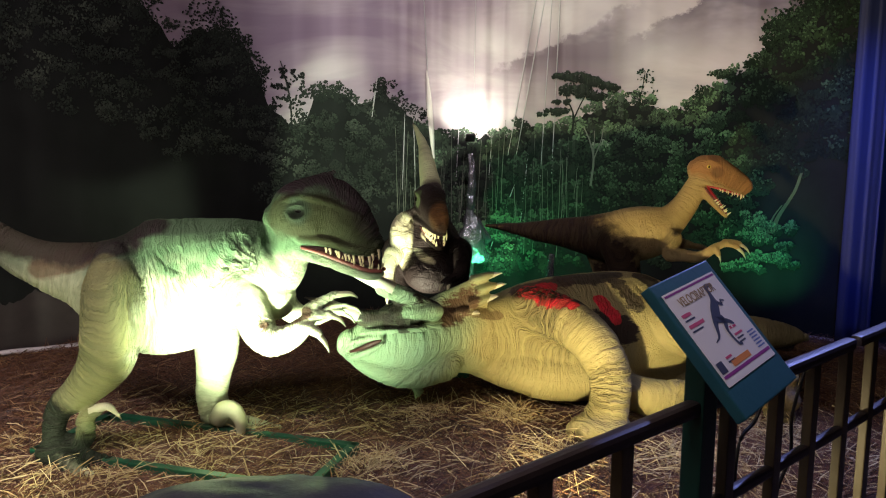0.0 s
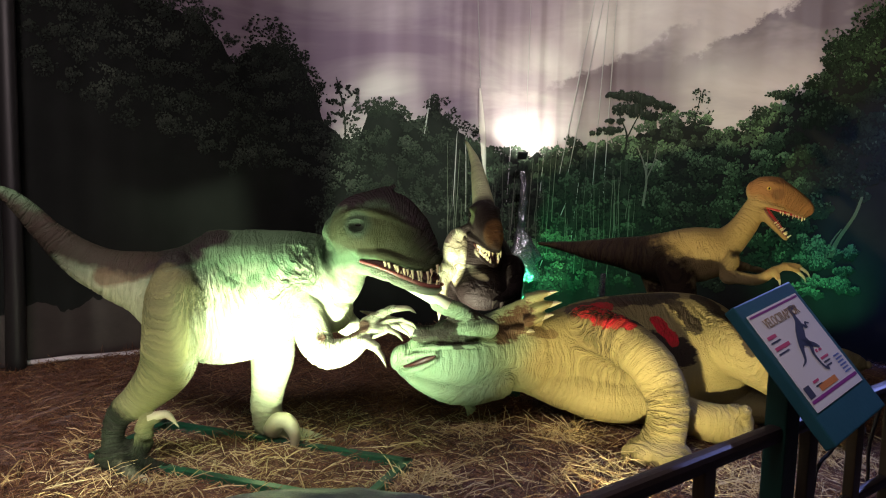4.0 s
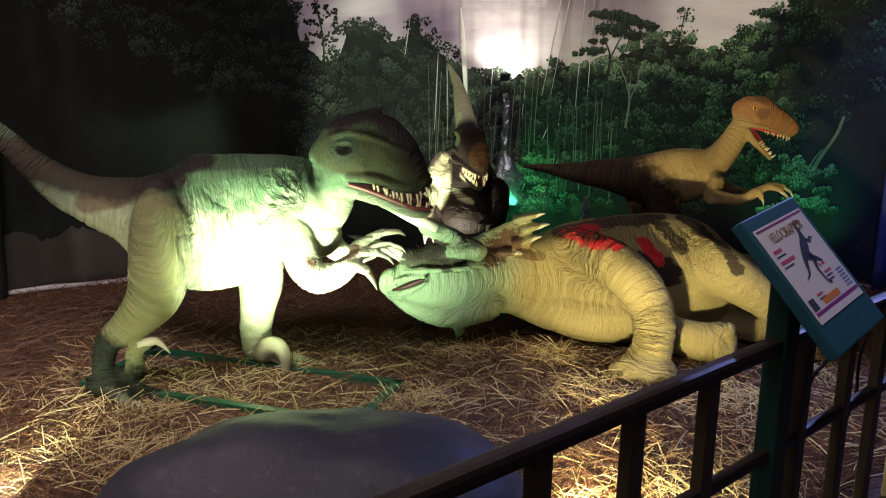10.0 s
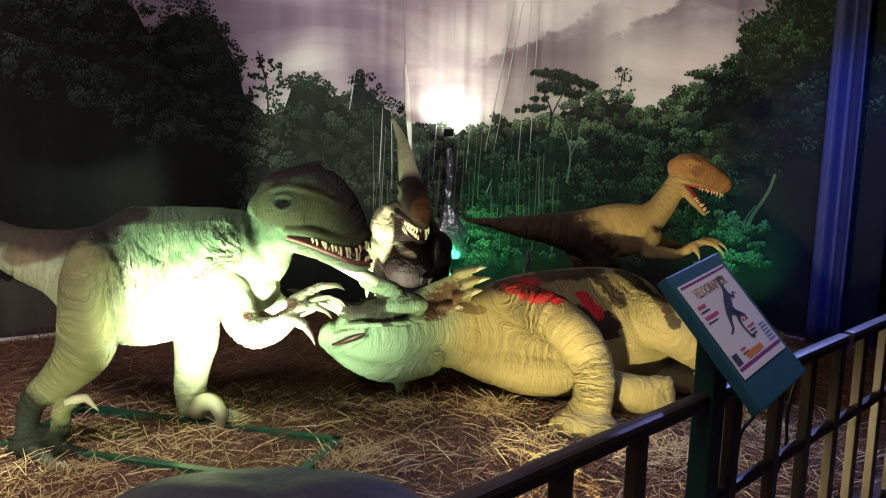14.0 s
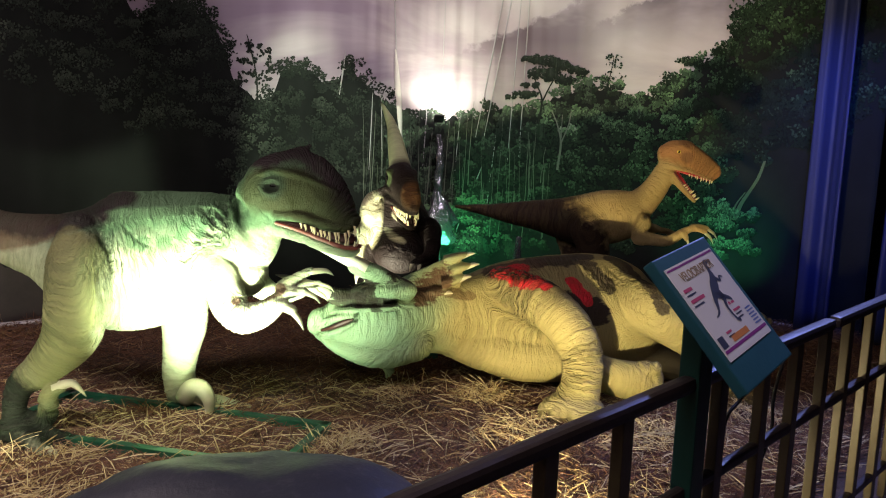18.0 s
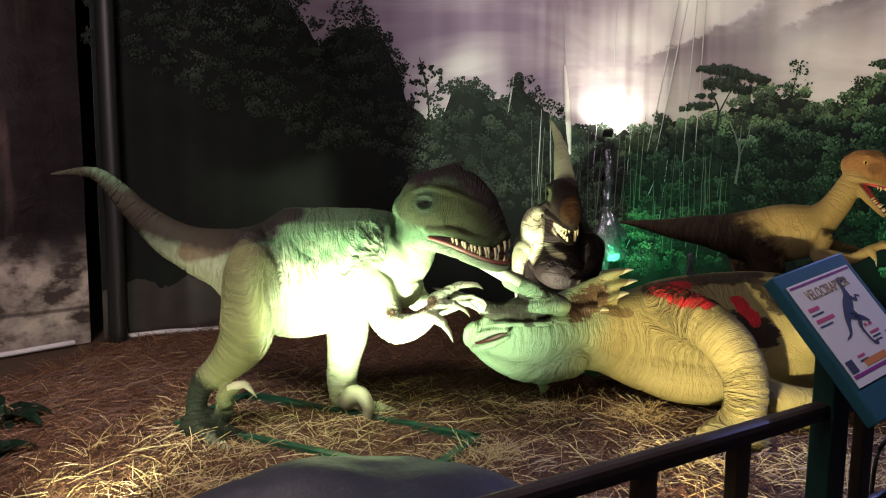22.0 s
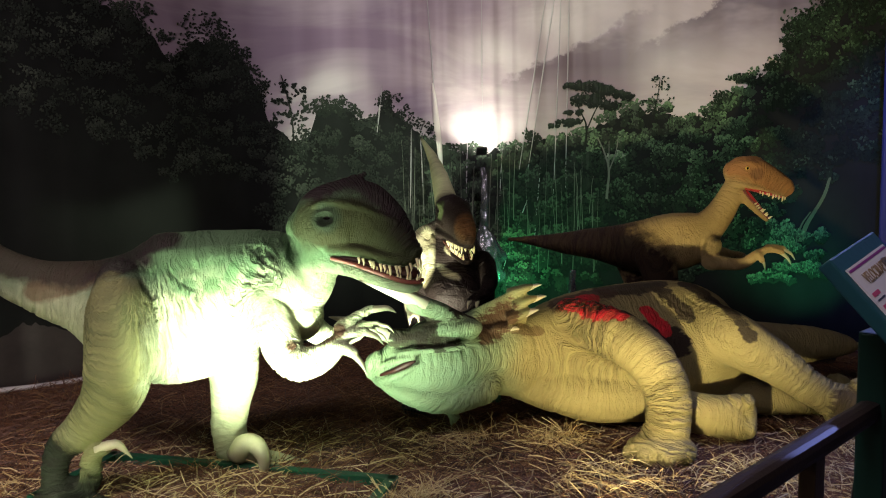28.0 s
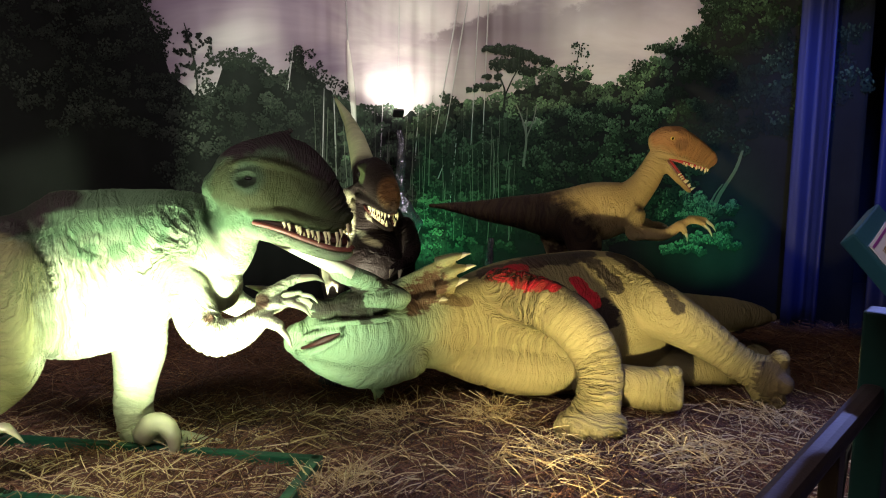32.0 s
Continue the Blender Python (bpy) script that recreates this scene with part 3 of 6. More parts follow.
# printed backdrop: sky, cloud and far hills
n = Net("backdrop_print")
uv = n.coord("UV")
u, z, _ = n.axes(uv)
wv = n.scaled(uv, (0.35, 1.1, 1))
cl = n.noise(wv, 1.6, 5, 0.6, 0.6)
sky = n.mix(n.span(u, -1.5, 2.2), (0.30, 0.23, 0.30), (0.52, 0.46, 0.45))
sky = n.mix(n.span(cl, 0.45, 0.75), sky, (0.62, 0.57, 0.58))
sky = n.mix(n.math("MULTIPLY", n.span(cl, 0.45, 0.25), 0.45), sky, (0.20, 0.15, 0.22))
jag = n.math("MULTIPLY", n.math("SUBTRACT", n.noise(n.scaled(uv, (2.5, 2.5, 1)), 1.6, 6, 0.65), 0.5), 0.5)
fog = n.noise(n.scaled(uv, (0.8, 1.6, 1), (4, 2, 0)), 1.5, 4)
hz = n.math("ADD", z, jag)
h1 = n.math("MULTIPLY", n.math("SUBTRACT", u, 0.1), 0.48)
m1 = n.span(n.math("SUBTRACT", n.math("ADD", h1, 2.25), hz), 0.0, 0.05)
m1 = n.math("MULTIPLY", m1, n.math("MULTIPLY", n.span(u, -0.2, 0.5), n.math("MULTIPLY", n.span(u, 1.55, 1.2), n.span(z, 1.9, 2.4))))
hill = n.mix(n.math("MULTIPLY", m1, n.span(fog, 0.85, 0.5)), sky, (0.15, 0.11, 0.13))
h2 = n.math("ADD", n.math("MULTIPLY", n.math("SUBTRACT", u, 1.2), 0.55), 2.45)
m2 = n.math("MULTIPLY", n.span(n.math("SUBTRACT", h2, hz), 0.0, 0.05), n.math("MULTIPLY", n.span(u, 1.2, 1.5), n.span(z, 2.3, 2.8)))
hill = n.mix(n.math("MULTIPLY", m2, n.span(fog, 0.85, 0.5)), hill, (0.13, 0.10, 0.12))
crease = n.noise(n.scaled(uv, (3.2, 0.25, 1)), 1.5, 2, 0.5)
low = n.math("MULTIPLY", n.span(u, -2.2, -2.6), n.span(z, 0.9, 0.6))
hill = n.mix(low, hill, n.mix(n.noise(n.scaled(uv, (2, 2, 1)), 2.5, 6, 0.7), (0.012, 0.010, 0.010), (0.075, 0.06, 0.055)))
M["backdrop"] = n.done(hill, 0.52, n.bump(crease, 0.16, 0.05), Coat_Weight=0.05, Coat_Roughness=0.3)


def leafy(name, dark, mid, light, rough=0.4, shine=0.3):
    n = Net(name)
    rnd = n.t.nodes.new("ShaderNodeNewGeometry").outputs["Random Per Island"]
    v = n.coord()
    c = n.ramp(n.math("ADD", n.math("MULTIPLY", rnd, 0.45), n.math("MULTIPLY", n.span(n.noise(v, 4.5, 3), 0.35, 0.68), 0.55)), (0.0, dark), (0.6, mid), (1.0, light))
    c = n.mix(n.span(n.noise(v, 1.7, 4), 0.4, 0.65), c, dark)
    crease = n.noise(n.scaled(v, (7, 7, 0.3)), 1.5, 4, 0.6)
    return n.done(c, rough, n.bump(crease, 0.5 if shine > 0.1 else 0.1, 0.04), Specular_IOR_Level=shine)


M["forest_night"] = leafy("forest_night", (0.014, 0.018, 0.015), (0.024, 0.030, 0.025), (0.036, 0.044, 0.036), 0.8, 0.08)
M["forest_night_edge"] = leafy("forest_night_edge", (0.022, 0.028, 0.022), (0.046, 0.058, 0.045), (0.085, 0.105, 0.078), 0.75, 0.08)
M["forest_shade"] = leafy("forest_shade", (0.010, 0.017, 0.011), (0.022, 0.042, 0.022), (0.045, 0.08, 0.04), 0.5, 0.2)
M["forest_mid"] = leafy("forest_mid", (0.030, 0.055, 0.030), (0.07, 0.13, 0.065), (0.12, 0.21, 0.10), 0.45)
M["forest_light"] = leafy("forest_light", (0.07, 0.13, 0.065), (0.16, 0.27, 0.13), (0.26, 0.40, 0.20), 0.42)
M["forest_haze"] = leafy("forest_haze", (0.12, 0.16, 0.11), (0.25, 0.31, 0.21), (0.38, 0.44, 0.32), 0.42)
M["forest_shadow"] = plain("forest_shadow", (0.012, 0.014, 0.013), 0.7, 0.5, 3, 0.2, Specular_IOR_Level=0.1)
M["forest_trunk"] = plain("forest_trunk", (0.11, 0.13, 0.095), 0.35, 0.5, 3, 0.2)

# left side sheet: grey plastic, printed dark above
n = Net("side_sheet")
v = n.coord("UV")
u, z, _ = n.axes(v)
f = n.noise(v, 1.6, 6, 0.65)
st = n.noise(n.scaled(v, (5, 0.4, 1)), 1.3, 4)
blot = n.noise(v, 7.0, 8, 0.75)
zz = n.math("ADD", z, n.math("ADD", n.math("MULTIPLY", n.math("SUBTRACT", f, 0.5), 0.5), n.math("MULTIPLY", n.math("SUBTRACT", blot, 0.5), 0.35)))
c = n.mix(n.span(zz, 0.86, 0.6), (0.017, 0.012, 0.013), n.mix(n.span(n.math("ADD", blot, n.math("MULTIPLY", n.math("SUBTRACT", n.noise(n.scaled(v, (4, 2, 1)), 1.7, 3), 0.5), 0.9)), 0.38, 0.62), (0.07, 0.052, 0.046), (0.60, 0.52, 0.44)))
seam = n.span(n.math("ABSOLUTE", n.math("SUBTRACT", n.math("ADD", z, n.math("MULTIPLY", n.math("SUBTRACT", f, 0.5), 0.05)), 0.27)), 0.02, 0.008)
c = n.mix(n.math("MULTIPLY", seam, 0.7), c, (0.03, 0.02, 0.02))
c = n.mix(n.math("MULTIPLY", n.span(st, 0.55, 0.7), n.span(u, -3.9, -4.4)), c, (0.16, 0.10, 0.09))
c = n.mix(n.math("MULTIPLY", n.span(n.noise(v, 3.5, 6, 0.7), 0.45, 0.68), 0.55), c, (0.04, 0.034, 0.034))
crumple = n.noise(n.scaled(v, (1.6, 1.0, 1)), 3.2, 5, 0.55, 0.7)
M["side_sheet"] = n.done(c, 0.62, n.bump(crumple, 0.7, 0.06, n.bump(st, 0.5, 0.04)), Specular_IOR_Level=0.15)
n = Net("curtain")
v = n.coord()
f = n.noise(n.scaled(v, (6, 6, 0.4)), 1.4, 4)
c = n.mix(f, (0.008, 0.012, 0.06), (0.024, 0.036, 0.13))
M["curtain"] = n.done(c, 0.6, n.bump(f, 0.4, 0.03))
M["wall_dark"] = plain("wall_dark", (0.02, 0.019, 0.022), 0.7, 0.3, 2, 0.3)
M["hem_leak_white"] = plain("hem_leak_white", (0.8, 0.78, 0.78), 0.25, 0.1, 9, 0.4)
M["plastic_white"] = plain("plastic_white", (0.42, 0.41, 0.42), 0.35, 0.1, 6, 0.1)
# white for the widest tube that imitates a glint on a pleat
M["pleat_glint"] = plain("glint_white", (0.75, 0.72, 0.68), 0.22, 0.2, 6, 0.1)
n = Net("leaf_plastic")
v = n.coord()
M["leaf"] = n.done(n.mix(n.noise(v, 9.0, 4), (0.007, 0.022, 0.012), (0.016, 0.05, 0.024)), 0.45)
M["mouth_dark"] = plain("mouth_dark", (0.05, 0.012, 0.010), 0.35, 0.3, 20, 0.3)
M["forest_root"] = plain("forest_root", (0.06, 0.09, 0.04), 0.5, 0.5, 9, 0.2)
n = Net("foil_dark")
v = n.coord()
M["foil_dark"] = n.done((0.22, 0.22, 0.24), 0.22, n.bump(n.noise(v, 40.0, 3), 0.6, 0.01), Metallic=0.75)

# ---- the hall ----
def pleats(u, z):
    """Deep vertical folds round the middle of the backdrop, where the sheet is gathered."""
    k = max(0.0, 1 - abs(u - 0.02) / 1.05)
    return 0.030 * min(1.0, 2 * k) * (0.55 + 0.14 * z) * (noise.noise((u * 7.5 + 0.12 * z, 4.1, 0.3)) + 0.7 * noise.noise((u * 17 + 0.2 * z, 1.7, 0.6)))


def wall_strip(line, z0, z1, step=0.06, rows=26, wave=0.03, seed=0.0, off=0.0):
    """A hanging sheet along a plan line, with soft vertical folds. Returns a bmesh with a UV map: metres along x, metres up."""
    keys = catmull(line, 24)
    d = np.r_[0, np.cumsum(np.hypot(*np.diff(keys, axis=0).T))]
    n = int(d[-1] / step)
    s = np.linspace(0, d[-1], n + 1)
    px, py = np.interp(s, d, keys[:, 0]), np.interp(s, d, keys[:, 1])
    tx, ty = np.gradient(px), np.gradient(py)
    ln = np.hypot(tx, ty)
    nx, ny = ty / ln, -tx / ln
    bm = bmesh.new()
    layer = bm.loops.layers.uv.new("UVMap")
    grid = []
    for i in range(n + 1):
        fold = wave * (noise.noise((s[i] * 2.2 + seed, 0.3, seed)) + 0.5 * noise.noise((s[i] * 6.1 + seed, 2.3, seed)))
        col = []
        for j in range(rows + 1):
            z = z0 + (z1 - z0) * j / rows
            g = fold * (0.5 + 0.5 * j / rows) + 0.35 * wave * noise.noise((s[i] * 1.5, z * 1.1, seed + 5)) + off + (pleats(px[i], z) if seed == 0.0 else 0.0)
            col.append((bm.verts.new((px[i] + nx[i] * g, py[i] + ny[i] * g, z)), (px[i], z)))
        grid.append(col)
    for a, b in zip(grid, grid[1:]):
        for j in range(rows):
            f = bm.faces.new((a[j][0], b[j][0], b[j + 1][0], a[j + 1][0]))
            for loop, (_, uv) in zip(f.loops, (a[j], b[j], b[j + 1], a[j + 1])):
                loop[layer].uv = uv
    return bm, (s, px, py, nx, ny)


BACK = [(-3.78, 4.98), (-3.1, 5.55), (-1.7, 6.65), (-0.4, 7.25), (0.7, 7.4), (1.7, 7.2), (2.7, 6.65), (3.45, 6.05)]
bm, LINE = wall_strip(BACK, -0.02, 3.4, step=0.025, wave=0.035)
backdrop = tagged(link_mesh("backdrop", bm, M["backdrop"]), "glossy printed backdrop sheet of misty hills and sky", "backdrop", kind="structure")

bm, SIDE = wall_strip([(-3.95, 1.2), (-4.6, 2.4), (-4.55, 3.7), (-3.84, 4.9)][::1], -0.02, 3.4, wave=0.05, seed=3.0)
tagged(link_mesh("wall_west", bm, M["side_sheet"]), "dark plastic side sheet, grey and stained low down", "wall", kind="structure")

ground_bm = bmesh.new()
bmesh.ops.create_grid(ground_bm, x_segments=120, y_segments=120, size=6.0, matrix=Matrix.Translation((0, 2.4, 0)))
for vert in ground_bm.verts:
    x, y, _ = vert.co
    vert.co.z = 0.02 * noise.noise((x * 1.3, y * 1.3, 0)) + 0.012 * noise.noise((x * 5, y * 5, 3)) - 0.02
ground = tagged(link_mesh("ground", ground_bm, M["ground"]), "brown earth floor strewn with straw", "ground", kind="structure")


def slab(name, size, at, mat, label, cat):
    bm = bmesh.new()
    box(bm, size, (0, 0, 0))
    ob = tagged(link_mesh(name, bm, mat, smooth=False), label, cat, kind="structure")
    ob.location = at
    return ob


slab("ceiling", (12, 12, 0.1), (0, 2.4, 3.52), M["wall_dark"], "black hall ceiling above the display", "ceiling")
slab("wall_south", (12, 0.1, 3.5), (0, -3.6, 1.72), M["wall_dark"], "dark hall wall behind the visitors", "wall")
slab("wall_east", (0.1, 12, 3.5), (5.95, 2.4, 1.72), M["wall_dark"], "dark hall wall beyond the blue curtain", "wall")
slab("wall_outer_west", (0.1, 12, 3.5), (-5.95, 2.4, 1.72), M["wall_dark"], "dark hall wall behind the side sheet", "wall")
slab("wall_north", (12, 0.1, 3.5), (0, 8.35, 1.72), M["wall_dark"], "dark hall wall behind the backdrop", "wall")

# blue curtain panels at the right end of the backdrop
def curtain(line, seed):
    keys = catmull(line, 20)
    d = np.r_[0, np.cumsum(np.hypot(*np.diff(keys, axis=0).T))]
    n = int(d[-1] / 0.02)
    s = np.linspace(0, d[-1], n + 1)
    px, py = np.interp(s, d, keys[:, 0]), np.interp(s, d, keys[:, 1])
    tx, ty = np.gradient(px), np.gradient(py)
    ln = np.hypot(tx, ty)
    bm = bmesh.new()
    cols = []
    for i in range(n + 1):
        col = []
        for j in range(19):
            z = 0.01 + 3.38 * j / 18
            ph = s[i] * 2 * math.pi / 0.21 + seed + 1.4 * noise.noise((s[i] * 2, z * 0.35, seed))
            g = 0.065 * math.sin(ph) * (0.8 + 0.35 * noise.noise((s[i] * 3, 0, seed))) + 0.018 * math.sin(2.3 * ph + seed)
            col.append(bm.verts.new((px[i] + ty[i] / ln[i] * g, py[i] - tx[i] / ln[i] * g, z)))
        cols.append(col)
    for a, b in zip(cols, cols[1:]):
        for j in range(18):
            bm.faces.new((a[j], b[j], b[j + 1], a[j + 1]))
    ob = link_mesh("curtain", bm, M["curtain"])
    sol = ob.modifiers.new("thick", "SOLIDIFY")
    sol.thickness = 0.004
    return tagged(ob, "blue-lit heavy curtain hanging in deep folds", "curtain", "curtains at the end of the backdrop")


# gaps between the panels stand in for the curtain's unlit folds
curtain([(3.0, 6.2), (3.1, 6.1), (3.19, 6.01)], 1.0)
curtain([(3.42, 5.75), (3.53, 5.6), (3.64, 5.4)], 2.0)
curtain([(3.78, 5.1), (4.2, 4.2), (4.55, 3.0)], 4.0)

# ---- printed forest on the backdrop ----
def on_back(u, z, lift=0.0, line=None):
    """A place on the backdrop at plan x = u, lifted off it towards the hall."""
    s, px, py, nx, ny = line or LINE
    i = int(np.argmin(np.abs(px - u)))
    fold = 0.035 * (noise.noise((s[i] * 2.2, 0.3, 0.0)) + 0.5 * noise.noise((s[i] * 6.1, 2.3, 0.0)))
    g = fold * (0.5 + 0.5 * z / 3.4) + 0.35 * 0.035 * noise.noise((s[i] * 1.5, z * 1.1, 5.0)) + lift + pleats(u, z)
    y = float(np.interp(u, px, py))
    return Vector((u + nx[i] * g, y + ny[i] * g, z))


SKYLINE = [(-3.8, 3.3), (-3.06, 2.85), (-2.6, 2.68), (-2.42, 2.38), (-2.24, 2.54), (-2.1, 2.54), (-1.97, 2.45), (-1.87, 2.2), (-1.78, 1.92), (-1.63, 1.76), (-1.5, 1.84), (-1.42, 2.04), (-1.2, 2.06), (-1.1, 1.97), (-0.97, 2.0), (-0.87, 2.13), (-0.78, 2.02), (-0.6, 1.86), (-0.45, 1.74), (-0.2, 1.66), (0.1, 1.66), (0.3, 1.72), (0.6, 1.78), (0.85, 1.80), (1.15, 1.97), (1.3, 2.04), (1.45, 2.02), (1.62, 2.0), (1.74, 1.92), (1.9, 1.99), (2.0, 2.06), (2.2, 2.2), (2.37, 2.3), (2.47, 2.42), (2.56, 2.66), (2.75, 2.85), (3.5, 3.2)]


def canopy_top(u):
    """Height of the printed tree line along the sheet."""
    return float(np.interp(u, [a for a, _ in SKYLINE], [b for _, b in SKYLINE]))


rng = random.Random(5)
LEAVES = {k: bmesh.new() for k in ("night", "night_edge", "shade", "mid", "light", "haze")}


def leaf(kind, u, z, size, lift):
    """One printed leaf shape, flat on the sheet."""
    c = on_back(u, max(0.02, z), lift)
    k, t = size * rng.uniform(0.6, 1.4), rng.uniform(0, math.pi)
    e1, e2 = Vector((math.cos(t), 0.0, math.sin(t))) * k, Vector((-math.sin(t), 0.0, math.cos(t))) * k * 0.55
    bm = LEAVES[kind]
    bm.faces.new([bm.verts.new(c + q) for q in (-e1, -e1 * 0.3 - e2, e1 * 0.5 - e2 * 0.8, e1, e1 * 0.4 + e2, -e1 * 0.4 + e2 * 0.9)])


def crown(u, z, ru, rz, count, size, tones, lift=0.012, sparse=0.0):
    """One printed tree crown: lobes of leaves, the paler tone on the upper side of each lobe."""
    for _ in range(max(3, count // 22)):
        a, r = rng.uniform(0, 2 * math.pi), math.sqrt(rng.random()) * 0.85
        lu, lz, lr, lrz = u + ru * r * math.cos(a), z + rz * r * math.sin(a), rng.uniform(0.25, 0.4) * ru, rng.uniform(0.35, 0.55) * rz
        for _ in range(22):
            if rng.random() < sparse:
                continue
            b, q = rng.uniform(0, 2 * math.pi), math.sqrt(rng.random()) * 1.15
            du, dz = math.cos(b) * q, math.sin(b) * q
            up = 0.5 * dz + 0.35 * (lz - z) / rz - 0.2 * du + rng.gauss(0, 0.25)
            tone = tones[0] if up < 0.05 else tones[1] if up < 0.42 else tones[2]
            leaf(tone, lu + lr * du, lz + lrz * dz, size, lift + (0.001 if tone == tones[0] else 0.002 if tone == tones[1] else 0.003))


fill = bmesh.new()
us = np.arange(-3.78, 3.49, 0.02)
prev = None
for u in us:
    top = canopy_top(u) - 0.04 + 0.07 * noise.noise((u * 5, 1, 0)) + 0.06 * noise.noise((u * 17, 2, 0)) + 0.03 * noise.noise((u * 50, 2, 0))
    foot_z = 0.005 if u > -2.7 else 0.42 + 0.12 * noise.noise((u * 6, 7, 0)) + 0.05 * noise.noise((u * 30, 7, 0))
    col = [fill.verts.new(on_back(u, foot_z + (top - foot_z) * k / 24, 0.006)) for k in range(25)]
    if prev:
        for k in range(24):
            fill.faces.new((prev[k], col[k], col[k + 1], prev[k + 1]))
    prev = col
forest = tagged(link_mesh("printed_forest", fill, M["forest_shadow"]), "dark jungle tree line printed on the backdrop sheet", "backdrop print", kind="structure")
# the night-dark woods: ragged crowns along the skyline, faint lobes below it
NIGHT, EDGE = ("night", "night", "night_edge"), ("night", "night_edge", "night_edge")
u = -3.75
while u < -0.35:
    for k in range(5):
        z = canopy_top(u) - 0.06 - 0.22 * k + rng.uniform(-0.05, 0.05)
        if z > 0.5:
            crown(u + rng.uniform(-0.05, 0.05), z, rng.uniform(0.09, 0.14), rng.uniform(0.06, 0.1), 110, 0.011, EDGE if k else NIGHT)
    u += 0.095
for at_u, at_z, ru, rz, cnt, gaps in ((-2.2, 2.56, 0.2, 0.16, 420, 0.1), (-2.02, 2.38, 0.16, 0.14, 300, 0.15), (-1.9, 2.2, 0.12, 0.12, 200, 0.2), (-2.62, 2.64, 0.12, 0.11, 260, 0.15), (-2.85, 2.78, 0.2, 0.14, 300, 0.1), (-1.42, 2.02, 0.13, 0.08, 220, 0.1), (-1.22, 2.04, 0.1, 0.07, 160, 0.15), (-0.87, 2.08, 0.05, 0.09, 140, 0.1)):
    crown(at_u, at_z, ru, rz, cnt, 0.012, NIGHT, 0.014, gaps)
# the green woods in the middle and beyond: rows of crowns, far to near
for row in range(9):
    u = -0.5 + rng.uniform(0, 0.1)
    while u < 3.4:
        r = rng.uniform(0.08, 0.15) * (1 + 0.03 * row)
        z = canopy_top(u) - 0.05 - 0.16 * row + rng.uniform(-0.06, 0.06)
        if z > 0.35:
            # lamplight painted in: crowns beside the backdrop lamp get the palest tones
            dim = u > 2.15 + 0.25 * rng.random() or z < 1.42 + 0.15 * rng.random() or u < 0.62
            lamplit = 0.75 < u < 1.2 and 1.4 < z < 1.8 and rng.random() < 0.6
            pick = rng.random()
            tones = (("night", "shade", "shade") if pick < 0.45 else ("shade", "shade", "mid")) if dim else ("mid", "light", "haze") if lamplit else ("shade", "shade", "mid") if pick < 0.35 else ("shade", "mid", "light") if pick < 0.8 else ("mid", "mid", "light")
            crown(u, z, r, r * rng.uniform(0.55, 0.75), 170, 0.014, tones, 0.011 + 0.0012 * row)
        u += r * 1.05


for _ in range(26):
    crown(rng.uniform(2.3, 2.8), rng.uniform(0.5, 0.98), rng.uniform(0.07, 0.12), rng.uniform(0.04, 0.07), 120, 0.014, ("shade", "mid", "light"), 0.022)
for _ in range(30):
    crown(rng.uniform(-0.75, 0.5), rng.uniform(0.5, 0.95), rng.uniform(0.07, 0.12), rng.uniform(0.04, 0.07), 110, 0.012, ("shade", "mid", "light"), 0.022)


# single trees that stand above the line
def printed_stem(bm, pts, w, lift=0.022):
    keys = catmull(pts, 6)
    cols = []
    for i, (a, b) in enumerate(keys):
        k = w * (1 - 0.55 * i / len(keys))
        cols.append((bm.verts.new(on_back(a - k, b, lift)), bm.verts.new(on_back(a + k, b, lift))))
    for p, q in zip(cols, cols[1:]):
        bm.faces.new((p[0], p[1], q[1], q[0]))


dark_stems = bmesh.new()
printed_stem(dark_stems, [(-1.62, 1.70), (-1.63, 1.95), (-1.68, 2.2), (-1.70, 2.28)], 0.007)
for k in range(26):
    z = 1.84 + 0.44 * rng.random()
    a = -1.66 + rng.uniform(-0.12, 0.12) * (1.1 - abs(z - 2.05))
    for _ in range(5):
        leaf("night", a + rng.gauss(0, 0.016), z + rng.gauss(0, 0.014), 0.017, 0.016)
printed_stem(dark_stems, [(0.90, 1.62), (0.92, 1.85), (0.86, 2.0), (0.82, 2.1)], 0.011)
printed_stem(dark_stems, [(0.92, 1.82), (1.0, 2.0), (1.08, 2.12)], 0.008)
for at_u, at_z, ru, rz, cnt in ((0.80, 2.22, 0.10, 0.04, 260), (0.95, 2.21, 0.13, 0.045, 380), (1.09, 2.17, 0.13, 0.045, 340), (1.22, 2.12, 0.10, 0.04, 240), (0.92, 2.09, 0.14, 0.06, 420), (1.10, 2.05, 0.13, 0.045, 300), (0.80, 1.99, 0.08, 0.03, 150), (0.76, 1.90, 0.11, 0.035, 240), (0.62, 1.86, 0.06, 0.02, 90)):
    crown(at_u, at_z, ru, rz, cnt, 0.013, ("night", "night", "shade"), 0.027, 0.05)
printed_stem(dark_stems, [(1.50, 1.95), (1.53, 2.1), (1.55, 2.26)], 0.005)
for k in range(15):
    z = 2.0 + 0.28 * rng.random()
    for _ in range(4):
        leaf("shade", 1.55 + rng.uniform(-0.09, 0.09) * (0.4 + abs(2.3 - z)) * 2.0 + rng.gauss(0, 0.01), z + rng.gauss(0, 0.01), 0.012, 0.026)
